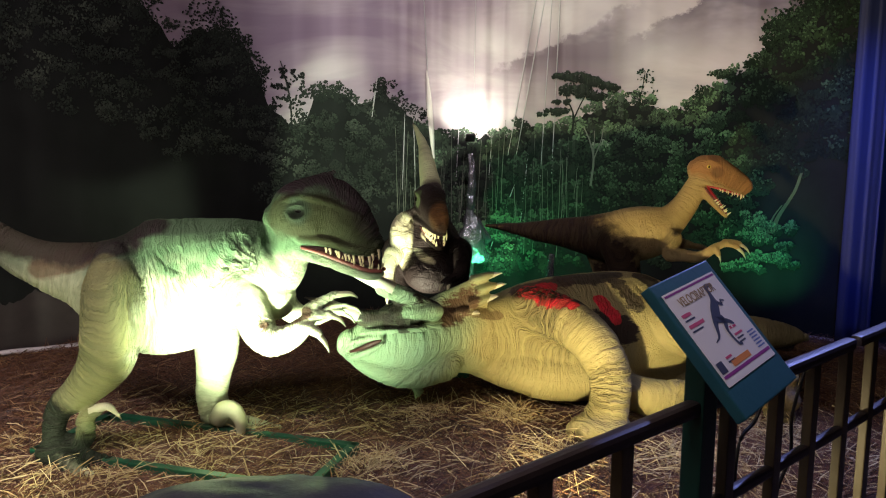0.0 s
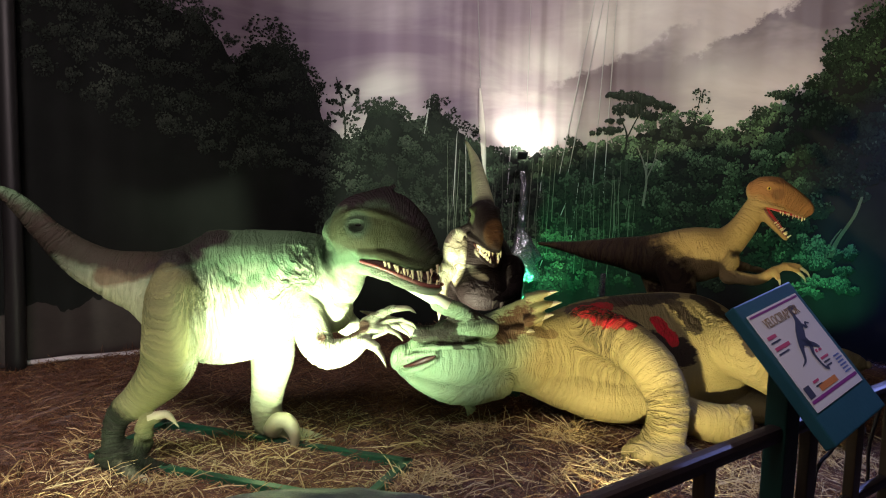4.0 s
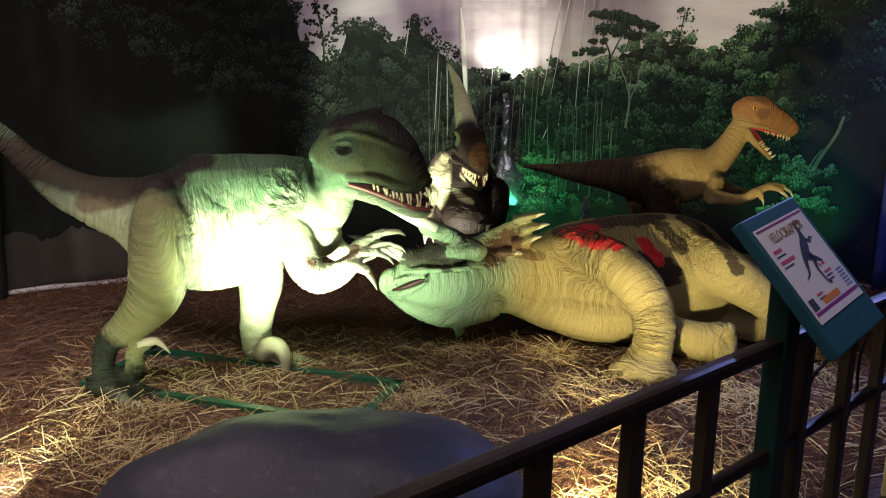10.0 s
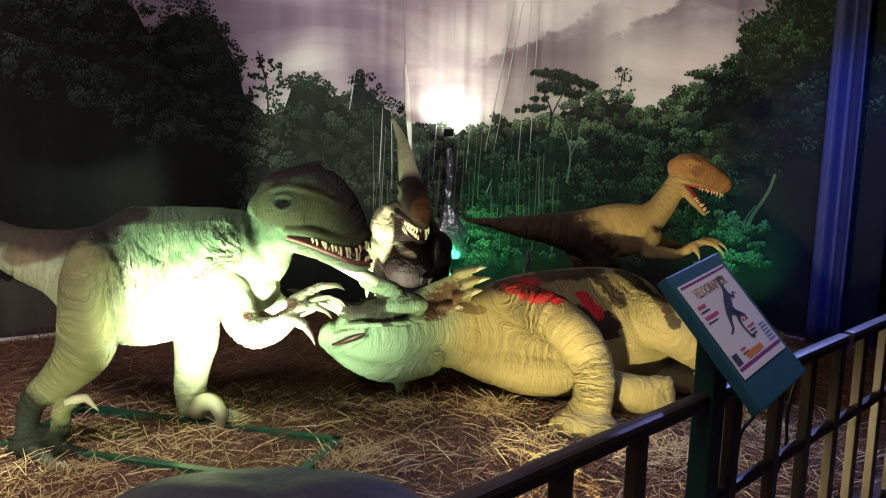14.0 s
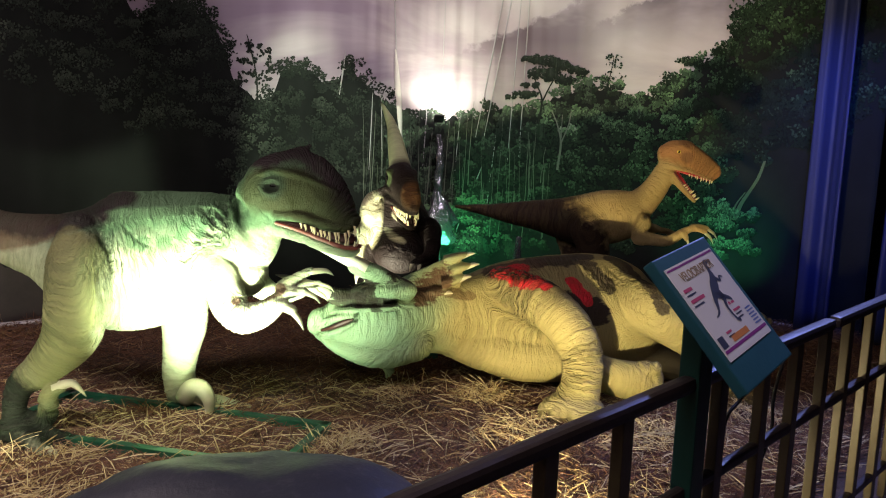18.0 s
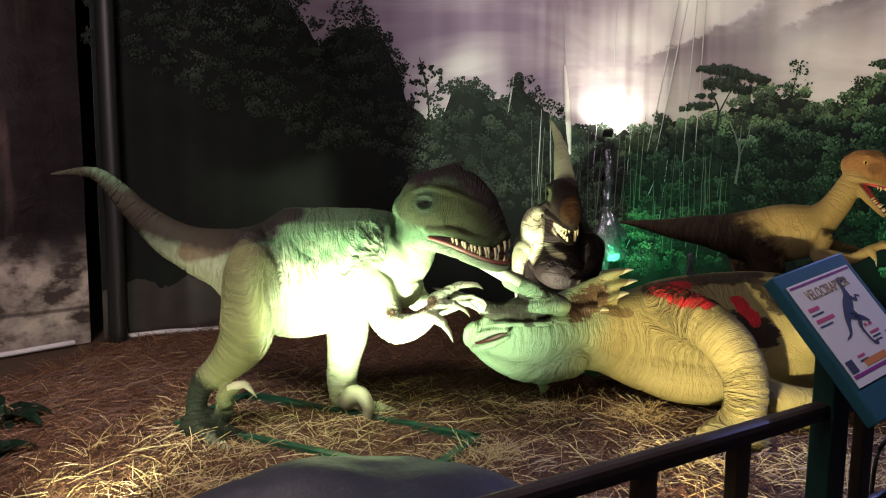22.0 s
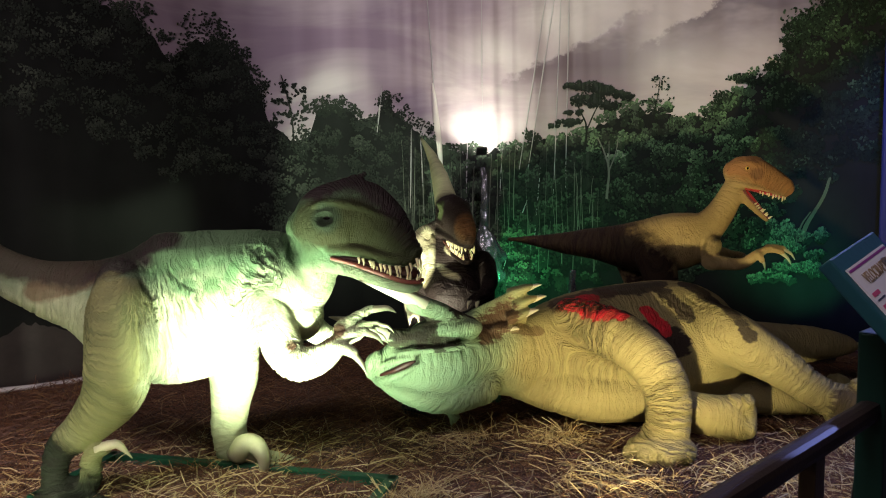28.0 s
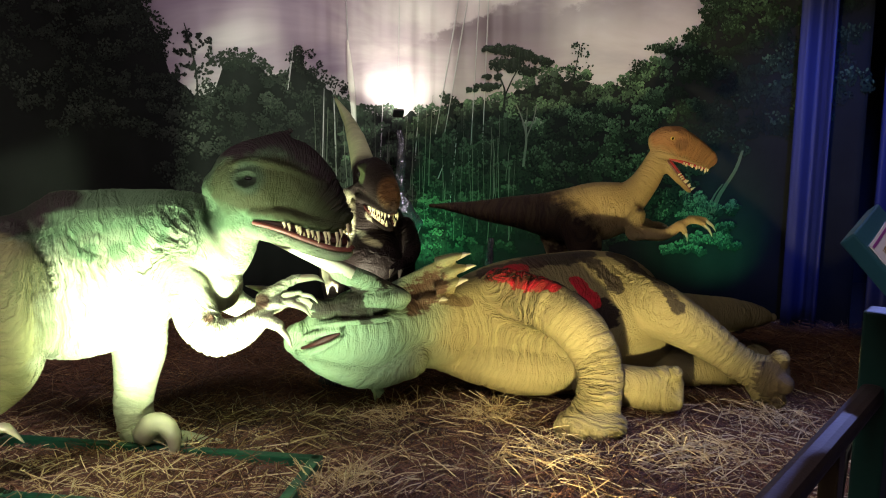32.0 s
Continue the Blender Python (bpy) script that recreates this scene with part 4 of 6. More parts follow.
for at_u, at_z, ru, rz, cnt in ((2.0, 2.08, 0.12, 0.05, 140), (2.22, 2.2, 0.16, 0.06, 200), (2.40, 2.33, 0.12, 0.07, 180), (2.52, 2.5, 0.12, 0.09, 220), (2.62, 2.68, 0.16, 0.12, 300), (2.85, 2.85, 0.2, 0.14, 300)):
    crown(at_u, at_z, ru, rz, cnt, 0.012, ("shade", "shade", "mid"), 0.026, 0.1)
link_mesh("stem", dark_stems, M["forest_night"], forest, "near-black printed tree trunks")
for kind, words in (("night", "near-black printed leaves"), ("night_edge", "dim grey-green printed leaves"), ("shade", "deep green printed leaves"), ("mid", "mid green printed leaves"), ("light", "pale green printed leaves"), ("haze", "misty grey-green printed leaves, paled as if lamplit")):
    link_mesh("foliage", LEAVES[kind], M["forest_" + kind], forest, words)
trunks = bmesh.new()
for _ in range(64):
    u = rng.uniform(-0.75, 1.1)
    z0, h, w = rng.uniform(0.5, 1.1), rng.uniform(0.3, 0.85), rng.uniform(0.0012, 0.004)
    lean = rng.uniform(-0.04, 0.04)
    printed_stem(trunks, [(u + lean * q + 0.012 * noise.noise((q * 4, u * 9, 1)), z0 + h * q) for q in (0, 0.25, 0.5, 0.75, 1)], w, 0.024)
for pts, w in (([(1.10, 1.2), (1.12, 1.45), (1.08, 1.62), (1.02, 1.75)], 0.011), ([(1.12, 1.45), (1.18, 1.62), (1.2, 1.75)], 0.007), ([(1.12, 1.5), (1.12, 1.72)], 0.005)):
    printed_stem(trunks, pts, w, 0.026)
link_mesh("trunk", trunks, M["forest_trunk"], forest, "pale thin printed trunks and vines")
roots = bmesh.new()
for pts, w in (([(2.60, 0.85), (2.64, 1.0), (2.74, 1.22), (2.78, 1.38)], 0.018), ([(2.56, 0.8), (2.60, 0.98), (2.66, 1.1)], 0.009)):
    printed_stem(roots, pts, w, 0.026)
link_mesh("trunk", roots, M["forest_root"], forest, "pale green printed trunks")
# pale tubes along the sheet's pleats, standing in for the lamps' long glints
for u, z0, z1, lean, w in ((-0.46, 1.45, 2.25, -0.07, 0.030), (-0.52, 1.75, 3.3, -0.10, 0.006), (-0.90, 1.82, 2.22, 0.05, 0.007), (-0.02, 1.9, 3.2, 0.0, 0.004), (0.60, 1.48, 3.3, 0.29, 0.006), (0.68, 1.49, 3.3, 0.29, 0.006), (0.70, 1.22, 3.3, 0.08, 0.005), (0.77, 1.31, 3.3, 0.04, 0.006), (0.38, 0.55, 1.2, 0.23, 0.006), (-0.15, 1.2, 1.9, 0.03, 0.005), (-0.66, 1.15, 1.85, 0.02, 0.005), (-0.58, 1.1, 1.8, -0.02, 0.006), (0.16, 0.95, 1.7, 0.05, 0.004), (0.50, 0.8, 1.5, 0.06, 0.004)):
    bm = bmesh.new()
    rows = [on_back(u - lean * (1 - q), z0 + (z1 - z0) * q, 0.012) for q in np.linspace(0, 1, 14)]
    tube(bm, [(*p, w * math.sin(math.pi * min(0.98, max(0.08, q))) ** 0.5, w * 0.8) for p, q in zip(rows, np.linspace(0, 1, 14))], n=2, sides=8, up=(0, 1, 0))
    link_mesh("pleat_glint", bm, M["pleat_glint" if w > 0.02 else "plastic_white"], backdrop, "pale tube along a sheet fold, standing in for a glint")

# ---- pole and hem at the left end of the backdrop ----
pole = tagged(new("support_pole"), "black wrapped pole where the two sheets meet", "pole")
pole.location = (-3.62, 4.93, 0)
bm = bmesh.new()
tube(bm, [(0, 0, 0.01, 0.075, 0.06), (0.01, 0, 0.8, 0.07, 0.06), (-0.01, 0.01, 1.8, 0.072, 0.055), (0, 0, 3.42, 0.07, 0.06)], n=10, sides=14, up=(0, 1, 0))
part("wrapped_cloth", bm, M["black"], pole, "", True)
bm = bmesh.new()
tube(bm, [(-0.07, -0.07, 2.62, 0.04, 0.04), (-0.065, -0.07, 2.68, 0.042, 0.042), (-0.05, -0.06, 3.1, 0.04, 0.04)], n=5, sides=14, up=(0, 1, 0))
part("pipe_end", bm, M["plastic_white"], pole, "pale plastic pipe end", True)


# white tubes standing in for the light that leaks under the sheets
def hem(line, label):
    keys = catmull(line, 16)
    bm = bmesh.new()
    tube(bm, [(x, y, 0.02 + 0.01 * noise.noise((x * 3, y * 3, 0)), 0.026 + 0.02 * noise.noise((x * 5, y * 5, 2)), 0.02) for x, y in keys], n=2, sides=10)
    return tagged(link_mesh("sheet_hem", bm, M["hem_leak_white"]), label, "hem", "hems of the sheets")


hem([(-4.50, 2.4), (-4.46, 3.65), (-3.86, 4.72)], "white plastic hem of the side sheet, in place of light leaking under it")
hem([(-3.66, 4.98), (-3.05, 5.46), (-2.3, 6.1)], "pale plastic hem of the backdrop, in place of light leaking under it")


# ---- poles wrapped in crumpled foil in front of the backdrop ----
def foil_pole(at, height, r, seed, label):
    bm = bmesh.new()
    rows, sides = 60, 18
    loops = []
    for i in range(rows + 1):
        z = height * i / rows
        t = 1 - 0.35 * (i / rows) ** 3
        loops.append([bm.verts.new(Vector((math.cos(a), math.sin(a), 0)) * r * t * (1 + 0.45 * noise.noise((math.cos(a) * 2, math.sin(a) * 2 + seed, z * 11))) + Vector((0.03 * noise.noise((z * 2, seed, 0)), 0, z))) for a in np.linspace(0, 2 * math.pi, sides, endpoint=False)])
    for a, b in zip(loops, loops[1:]):
        for k in range(sides):
            bm.faces.new((a[k], a[(k + 1) % sides], b[(k + 1) % sides], b[k]))
    bm.faces.new(loops[-1])
    ob = link_mesh("wrapped_pole", bm, M["foil_dark"], smooth=False)
    ob.location = at
    return tagged(ob, label, "pole", "wrapped poles")


first = foil_pole((-0.03, 6.85, 0.0), 1.5, 0.042, 1.0, "thin pole in crumpled plastic with an added lamp head")
# lamp head added as a housing for backdrop_light
bm = bmesh.new()
box(bm, (0.09, 0.03, 0.07), (-0.01, 0.075, 1.64), rot=Euler((0.6, 0, 0.3)).to_matrix(), bevel=0.006)
part("lamp_head", bm, M["black"], first)
bm = bmesh.new()
loops = []
for i in range(31):
    q = i / 30
    r = 0.035 + 0.10 * math.sin(math.pi * min(1.0, 0.15 + q * 0.85)) * (1 - 0.35 * q)
    loops.append([bm.verts.new((r * math.cos(a) * (1 + 0.5 * noise.noise((math.cos(a) * 2, math.sin(a) * 2, q * 5))) + 0.07 * (1 - q), r * 0.6 * math.sin(a) - 0.02, 0.52 + 0.48 * q + 0.03 * noise.noise((math.cos(a) * 3, math.sin(a) * 3, q * 7)))) for a in np.linspace(0, 2 * math.pi, 26, endpoint=False)])
for a, b in zip(loops, loops[1:]):
    for k in range(26):
        bm.faces.new((a[k], a[(k + 1) % 26], b[(k + 1) % 26], b[k]))
part("plastic_wrap", bm, M["foil_dark"], first, "crumpled shiny plastic bunched round the pole")
foil_pole((0.68, 6.5, 0.0), 0.66, 0.035, 2.0, "short stake wrapped in crumpled shiny foil, lit green")

# ---- dinosaur figures ----
def figure(name, skin, extras, mats, base, label):
    """One plain mesh: the fused hide with claws, teeth and eyes set into it."""
    join_into(skin, extras)
    ob = link_mesh(name, skin, mats, origin=base)
    return tagged(ob, label, "dinosaur figure", "dinosaur figures")


def raptor_head(bm, ex, at, yaw, pitch, gape, size=1.0, eye_mat=5, rise=0.0, lining=3):
    """Skull, lower jaw, mouth, teeth and eyes; the head's own axes: x to the snout, z up, the jaw's hinge at the origin."""
    h = Matrix.Translation(at) @ Euler((0, radians(-pitch), radians(yaw))).to_matrix().to_4x4() @ Matrix.Diagonal((size, size, size, 1))
    jaw = h @ Matrix.Rotation(radians(gape), 4, "Y")
    raw = bmesh.new()
    # skull: a deep cheek that narrows to a blunt snout
    tube(raw, [(-0.15, 0, 0.13, 0.085, 0.115), (-0.06, 0, 0.17, 0.112, 0.15), (0.08, 0, 0.165, 0.11, 0.155), (0.2, 0, 0.135 + rise * 0.5, 0.092, 0.13 + rise * 0.4), (0.31, 0, 0.102 + rise * 0.8, 0.076, 0.10 + rise * 0.6), (0.385, 0, 0.078 + rise, 0.06, 0.076 + rise * 0.7), (0.42, 0, 0.062 + rise, 0.04, 0.052 + rise * 0.6)], sides=20, square=0.8, fold=0.05)
    # brow ridge, eye socket rim, cheek ridge and nostril swell on each side
    for s in (-1, 1):
        tube(raw, [(-0.1, s * 0.085, 0.24, 0.02, 0.018), (0.0, s * 0.105, 0.265, 0.026, 0.022), (0.1, s * 0.085, 0.24, 0.022, 0.02), (0.24, s * 0.058, 0.19 + rise, 0.016, 0.014), (0.36, s * 0.038, 0.14 + 1.4 * rise, 0.014, 0.012)], sides=10)
        tube(raw, [(-0.11, s * 0.10, 0.02, 0.02, 0.03), (0.05, s * 0.105, 0.035, 0.022, 0.024), (0.2, s * 0.078, 0.035, 0.016, 0.018), (0.34, s * 0.05, 0.02, 0.014, 0.014), (0.41, s * 0.02, 0.012, 0.014, 0.014)], sides=10)
        ball(raw, (0.375, s * 0.042, 0.105 + rise), (0.03, 0.02, 0.022))
    tube(raw, [(-0.12, 0, 0.27, 0.03, 0.03), (-0.02, 0, 0.31, 0.035, 0.025), (0.07, 0, 0.315, 0.022, 0.022), (0.12, 0, 0.28, 0.02, 0.02)], sides=10)
    for v in raw.verts:
        v.co = h @ v.co
    join_into(bm, raw)
    low = bmesh.new()
    tube(low, [(-0.12, 0, -0.01, 0.085, 0.07), (0.0, 0, -0.045, 0.09, 0.06), (0.14, 0, -0.055, 0.075, 0.042), (0.28, 0, -0.05, 0.055, 0.032), (0.37, 0, -0.045, 0.04, 0.026), (0.395, 0, -0.042, 0.025, 0.02)], sides=18, square=0.8, fold=0.05)
    for v in low.verts:
        v.co = jaw @ v.co
    join_into(bm, low)
    # mouth lining, tongue, gums
    e = bmesh.new()
    tube(e, [(-0.04, 0, 0.01, 0.066, 0.02), (0.1, 0, 0.012, 0.068, 0.02), (0.25, 0, 0.008, 0.05, 0.018), (0.38, 0, 0.006, 0.028, 0.012)], sides=12, mat=lining)
    for s in (-1, 1):
        for i in range(9):
            q = i / 8
            x = 0.16 + 0.245 * q + 0.006 * math.sin(i * 3.7)
            w = 0.084 - 0.048 * q**1.6 if q < 0.95 else 0.024
            ln = (0.030 + 0.011 * math.sin(i * 2.1)) * (0.75 + 0.5 * q)
            claw(e, (x, s * w, 0.012), (x + 0.004, s * (w + 0.003), 0.002 - ln), 0.0105, (0.004, 0, 0), 2, 6, 0.8)
    for v in e.verts:
        v.co = h @ v.co
    join_into(ex, e)
    e = bmesh.new()
    tube(e, [(-0.06, 0, -0.022, 0.066, 0.02), (0.1, 0, -0.026, 0.062, 0.02), (0.25, 0, -0.028, 0.044, 0.016), (0.365, 0, -0.03, 0.026, 0.012)], sides=12, mat=lining)
    tube(e, [(-0.02, 0, 0.0, 0.04, 0.022), (0.12, 0, 0.0, 0.036, 0.018), (0.24, 0, -0.004, 0.022, 0.012), (0.27, 0, -0.006, 0.01, 0.008)], sides=10, mat=lining)
    for s in (-1, 1):
        tube(e, [(0.0, s * 0.074, -0.014, 0.008, 0.010), (0.1, s * 0.070, -0.018, 0.009, 0.011), (0.25, s * 0.052, -0.022, 0.008, 0.010), (0.37, s * 0.03, -0.024, 0.008, 0.010)], sides=8, mat=4)
        for i in range(8):
            q = i / 7
            x = 0.19 + 0.19 * q + 0.006 * math.sin(i * 2.9)
            w = 0.066 - 0.036 * q**1.2
            ln = (0.028 + 0.009 * math.sin(i * 1.7 + 1)) * (0.8 + 0.4 * q)
            claw(e, (x, s * w, -0.024), (x + 0.006, s * (w + 0.006), -0.014 + ln), 0.0105, (0, 0, 0), 2, 6, 0.8)
    for v in e.verts:
        v.co = jaw @ v.co
    join_into(ex, e)
    e = bmesh.new()
    for s in (-1, 1):
        ball(e, (-0.015, s * 0.104, 0.205), (0.026, 0.018, 0.022), mat=eye_mat, seg=16)
        ball(e, (-0.012, s * 0.1185, 0.205), (0.010, 0.006, 0.014), mat=6, seg=10)
    for v in e.verts:
        v.co = h @ v.co
    join_into(ex, e)
    # socket rims
    raw = bmesh.new()
    for s in (-1, 1):
        ring = [(-0.015 + 0.050 * math.cos(a), s * 0.108, 0.205 + 0.050 * math.sin(a), 0.012, 0.009) for a in np.linspace(0, 2 * math.pi, 9)]
        tube(raw, ring, sides=8, n=3)
        tube(raw, [(-0.09, s * 0.10, 0.12, 0.018, 0.02), (-0.01, s * 0.112, 0.125, 0.02, 0.02), (0.09, s * 0.10, 0.11, 0.018, 0.018)], sides=8)
    for v in raw.verts:
        v.co = h @ v.co
    join_into(bm, raw)
    return bm


def deep_head(bm, ex, at, yaw):
    """The big raptor's head: a high domed skull, a full upper lip, a narrow dropped jaw. Axes as in raptor_head, the mouth's corner at the origin."""
    h = Matrix.Translation(at) @ Euler((0, 0, radians(yaw))).to_matrix().to_4x4()
    lip = lambda x: float(np.interp(x, [0.0, 0.11, 0.22, 0.31, 0.355], [0.0, -0.018, -0.054, -0.060, -0.025]))
    gum = lambda x: float(np.interp(x, [0.0, 0.155, 0.295, 0.38], [0.0, -0.065, -0.116, -0.120]))
    raw = bmesh.new()
    tube(raw, [(-0.15, 0, 0.095, 0.105, 0.125), (-0.09, 0, 0.13, 0.125, 0.165), (0.0, 0, 0.165, 0.132, 0.170), (0.08, 0, 0.172, 0.124, 0.168), (0.16, 0, 0.135, 0.104, 0.150), (0.235, 0, 0.078, 0.084, 0.116), (0.295, 0, 0.032, 0.066, 0.078), (0.325, 0, 0.012, 0.052, 0.050)], sides=24, square=0.88, fold=0.06)
    tube(raw, [(-0.03, 0, 0.03, 0.118, 0.045), (0.11, 0, 0.020, 0.108, 0.040), (0.22, 0, -0.015, 0.090, 0.040), (0.305, 0, -0.022, 0.070, 0.038), (0.338, 0, -0.004, 0.050, 0.030)], sides=18, square=0.85, fold=0.06)
    tube(raw, [(-0.13, 0, -0.005, 0.10, 0.075), (-0.03, 0, -0.035, 0.10, 0.055), (0.08, 0, -0.075, 0.092, 0.042), (0.19, 0, -0.115, 0.076, 0.037), (0.285, 0, -0.146, 0.058, 0.030), (0.338, 0, -0.150, 0.042, 0.026), (0.352, 0, -0.146, 0.030, 0.020)], sides=18, square=0.85, fold=0.06)
    for k in (-1, 1):
        tube(raw, [(-0.10, k * 0.115, 0.225, 0.016, 0.016), (-0.03, k * 0.144, 0.245, 0.022, 0.017), (0.06, k * 0.136, 0.232, 0.022, 0.016), (0.16, k * 0.112, 0.20, 0.017, 0.013), (0.27, k * 0.080, 0.148, 0.011, 0.010)], sides=10)
        tube(raw, [(-0.043 + 0.050 * math.cos(a), k * (0.118 - 0.25 * 0.052 * math.sin(a)), 0.172 + 0.046 * math.sin(a), 0.010, 0.007) for a in np.linspace(0, 2 * math.pi, 11)], sides=8, n=3)
        tube(raw, [(0.06, k * 0.112, 0.18, 0.012, 0.012), (0.13, k * 0.098, 0.14, 0.012, 0.010), (0.2, k * 0.088, 0.10, 0.010, 0.008)], sides=8)
        ball(raw, (0.285, k * 0.056, 0.085), (0.028, 0.014, 0.018), (0, 30, 0))
        tube(raw, [(-0.09, k * 0.118, 0.185, 0.010, 0.009), (-0.045, k * 0.132, 0.200, 0.014, 0.010), (0.01, k * 0.124, 0.186, 0.010, 0.008)], sides=8)
        tube(raw, [(-0.085, k * 0.120, 0.150, 0.010, 0.008), (-0.04, k * 0.130, 0.142, 0.012, 0.009), (0.01, k * 0.124, 0.152, 0.009, 0.008)], sides=8)
    tube(raw, [(0.0, 0, 0.31, 0.03, 0.03), (0.07, 0, 0.338, 0.026, 0.026), (0.115, 0, 0.362, 0.012, 0.012)], sides=12)
    tube(raw, [(0.07, 0, 0.325, 0.022, 0.022), (0.14, 0, 0.278, 0.018, 0.018), (0.21, 0, 0.205, 0.014, 0.014)], sides=10)
    for v in raw.verts:
        v.co.y *= 1 - 0.42 * min(1.0, max(0.0, (v.co.z - 0.10 + 0.25 * max(0.0, v.co.x - 0.05)) / 0.25))
        v.co = h @ v.co
    join_into(bm, raw)
    e = bmesh.new()
    tube(e, [(-0.03, 0, -0.002, 0.096, 0.02), (0.1, 0, -0.03, 0.088, 0.026), (0.22, 0, -0.072, 0.068, 0.030), (0.33, 0, -0.09, 0.046, 0.028)], sides=14, mat=7)
    for k in (-1, 1):
        tube(e, [(-0.02, k * 0.108, -0.012, 0.008, 0.009), (0.08, k * 0.096, -0.040, 0.010, 0.010), (0.19, k * 0.078, -0.082, 0.010, 0.011), (0.295, k * 0.058, -0.119, 0.009, 0.011), (0.365, k * 0.034, -0.126, 0.009, 0.010)], sides=10, mat=4)
        for i in range(12):
            q = i / 11
            x = 0.10 + 0.252 * q + 0.005 * math.sin(i * 3.7)
            w = float(np.interp(x, [0.08, 0.22, 0.31, 0.355], [0.103, 0.083, 0.060, 0.034]))
            ln = (0.022 + 0.026 * q) * (0.9 + 0.28 * math.sin(i * 2.3))
            claw(e, (x, k * w, lip(x) + 0.010), (x + 0.002, k * (w + 0.004), lip(x) - ln), 0.0085, (0.004, 0, 0), 2, 7, 0.85)
        for i in range(10):
            q = i / 9
            x = 0.15 + 0.195 * q + 0.005 * math.sin(i * 2.9)
            w = float(np.interp(x, [0.1, 0.295, 0.38], [0.084, 0.054, 0.026]))
            ln = (0.020 + 0.022 * q) * (0.9 + 0.28 * math.sin(i * 1.7 + 1))
            claw(e, (x, k * w, gum(x) - 0.012), (x + 0.006, k * (w + 0.004), gum(x) + ln), 0.0085, (0.003, 0, 0), 2, 7, 0.85)
        ball(e, (-0.043, k * 0.084, 0.166), (0.024, 0.016, 0.010), mat=6, seg=16)
    for v in e.verts:
        v.co = h @ v.co
    join_into(ex, e)


def foot(bm, ex, at, ahead, side, size=1.0):
    """Spread toes with claws. ahead, side: plan directions."""
    a, s = Vector((*ahead, 0)).normalized(), Vector((*side, 0)).normalized()
    o = Vector(at)
    for k, ln in ((-0.35, 0.2), (0.12, 0.23)):
        d = (a + s * k).normalized()
        p0, p1, p2 = o + d * 0.02, o + d * ln * 0.55 * size, o + d * ln * size
        tube(bm, [(*(p0 + Vector((0, 0, 0.05))), 0.055 * size, 0.052 * size), (*(p1 + Vector((0, 0, 0.045))), 0.044 * size, 0.042 * size), (*(p2 + Vector((0, 0, 0.03))), 0.036 * size, 0.03 * size)], sides=12)
        claw(ex, p2 + Vector((0, 0, 0.035)) + d * 0.015, p2 + d * 0.085 * size + Vector((0, 0, 0.008)), 0.02 * size, (0, 0, 0.016))


def arm(bm, ex, keys, fingers, w=0.012):
    tube(bm, keys, sides=14)
    for base, mid, tip in fingers:
        b, m, t = Vector(base), Vector(mid), Vector(tip)
        f = w / 0.012
        tube(bm, [(*b, 0.028 * f, 0.026 * f), (*((b + m) / 2 + Vector((0, 0, 0.006))), 0.022 * f, 0.021 * f), (*m, 0.018 * f, 0.018 * f)], sides=10)
        t = m.lerp(t, 0.75)
        claw(ex, m - (m - b).normalized() * 0.01, t, w * 1.3, Vector((0, 0, 0.018)) + (t - m) * 0.12)


DINO = lambda hide: [M[hide], M["claw"], M["tooth"], M["mouth"], M["gum"], M["eye"], M["pupil"], M["mouth_dark"]]
HIDE_RELIEF = [(0.075, 0.013, 0.6), (0.042, 0.007, 0.6)]


def dent(skin, at, radius, depth):
    """Presses a soft hollow into a skin."""
    c = Vector(at)
    for v in skin.verts:
        d = (v.co - c).length
        if d < radius:
            v.co -= v.normal * depth * (1 - (d / radius) ** 2) ** 1.5


def groove(skin, line, radius, depth, n=9):
    """Presses a crease into a skin along a line."""
    keys = [Vector(p) for p in catmull(line, n)]
    skin.normal_update()
    lo = [min(p[i] for p in keys) - radius for i in range(3)]
    hi = [max(p[i] for p in keys) + radius for i in range(3)]
    for v in skin.verts:
        if all(lo[i] < v.co[i] < hi[i] for i in range(3)):
            d = min((v.co - p).length for p in keys)
            if d < radius:
                v.co -= v.normal * depth * (1 - d / radius) ** 1.3


# the green raptor that stands over the fallen one
bm, ex = bmesh.new(), bmesh.new()
tube(bm, [(-2.84, 3.29, 1.372, 0.008, 0.008), (-2.76, 3.31, 1.382, 0.018, 0.020), (-2.66, 3.33, 1.386, 0.026, 0.031), (-2.58, 3.35, 1.365, 0.034, 0.040), (-2.50, 3.37, 1.29, 0.044, 0.054), (-2.38, 3.40, 1.155, 0.060, 0.078), (-2.25, 3.43, 1.048, 0.078, 0.102), (-2.10, 3.46, 0.972, 0.10, 0.130), (-1.93, 3.49, 0.922, 0.135, 0.180), (-1.75, 3.52, 0.865, 0.19, 0.30), (-1.6, 3.54, 0.85, 0.222, 0.352), (-1.45, 3.55, 0.875, 0.228, 0.350), (-1.3, 3.56, 0.923, 0.222, 0.312), (-1.15, 3.57, 0.962, 0.208, 0.264), (-1.04, 3.57, 0.972, 0.188, 0.236), (-0.985, 3.57, 0.965, 0.165, 0.205)], sides=28)
tube(bm, [(-1.04, 3.57, 0.90, 0.15, 0.19), (-0.945, 3.56, 0.985, 0.132, 0.160), (-0.872, 3.55, 1.08, 0.118, 0.122), (-0.85, 3.55, 1.18, 0.108, 0.10)], sides=22, up=(1, 0, 0), fold=0.35)
ball(bm, (-0.95, 3.55, 0.82), (0.115, 0.13, 0.12))
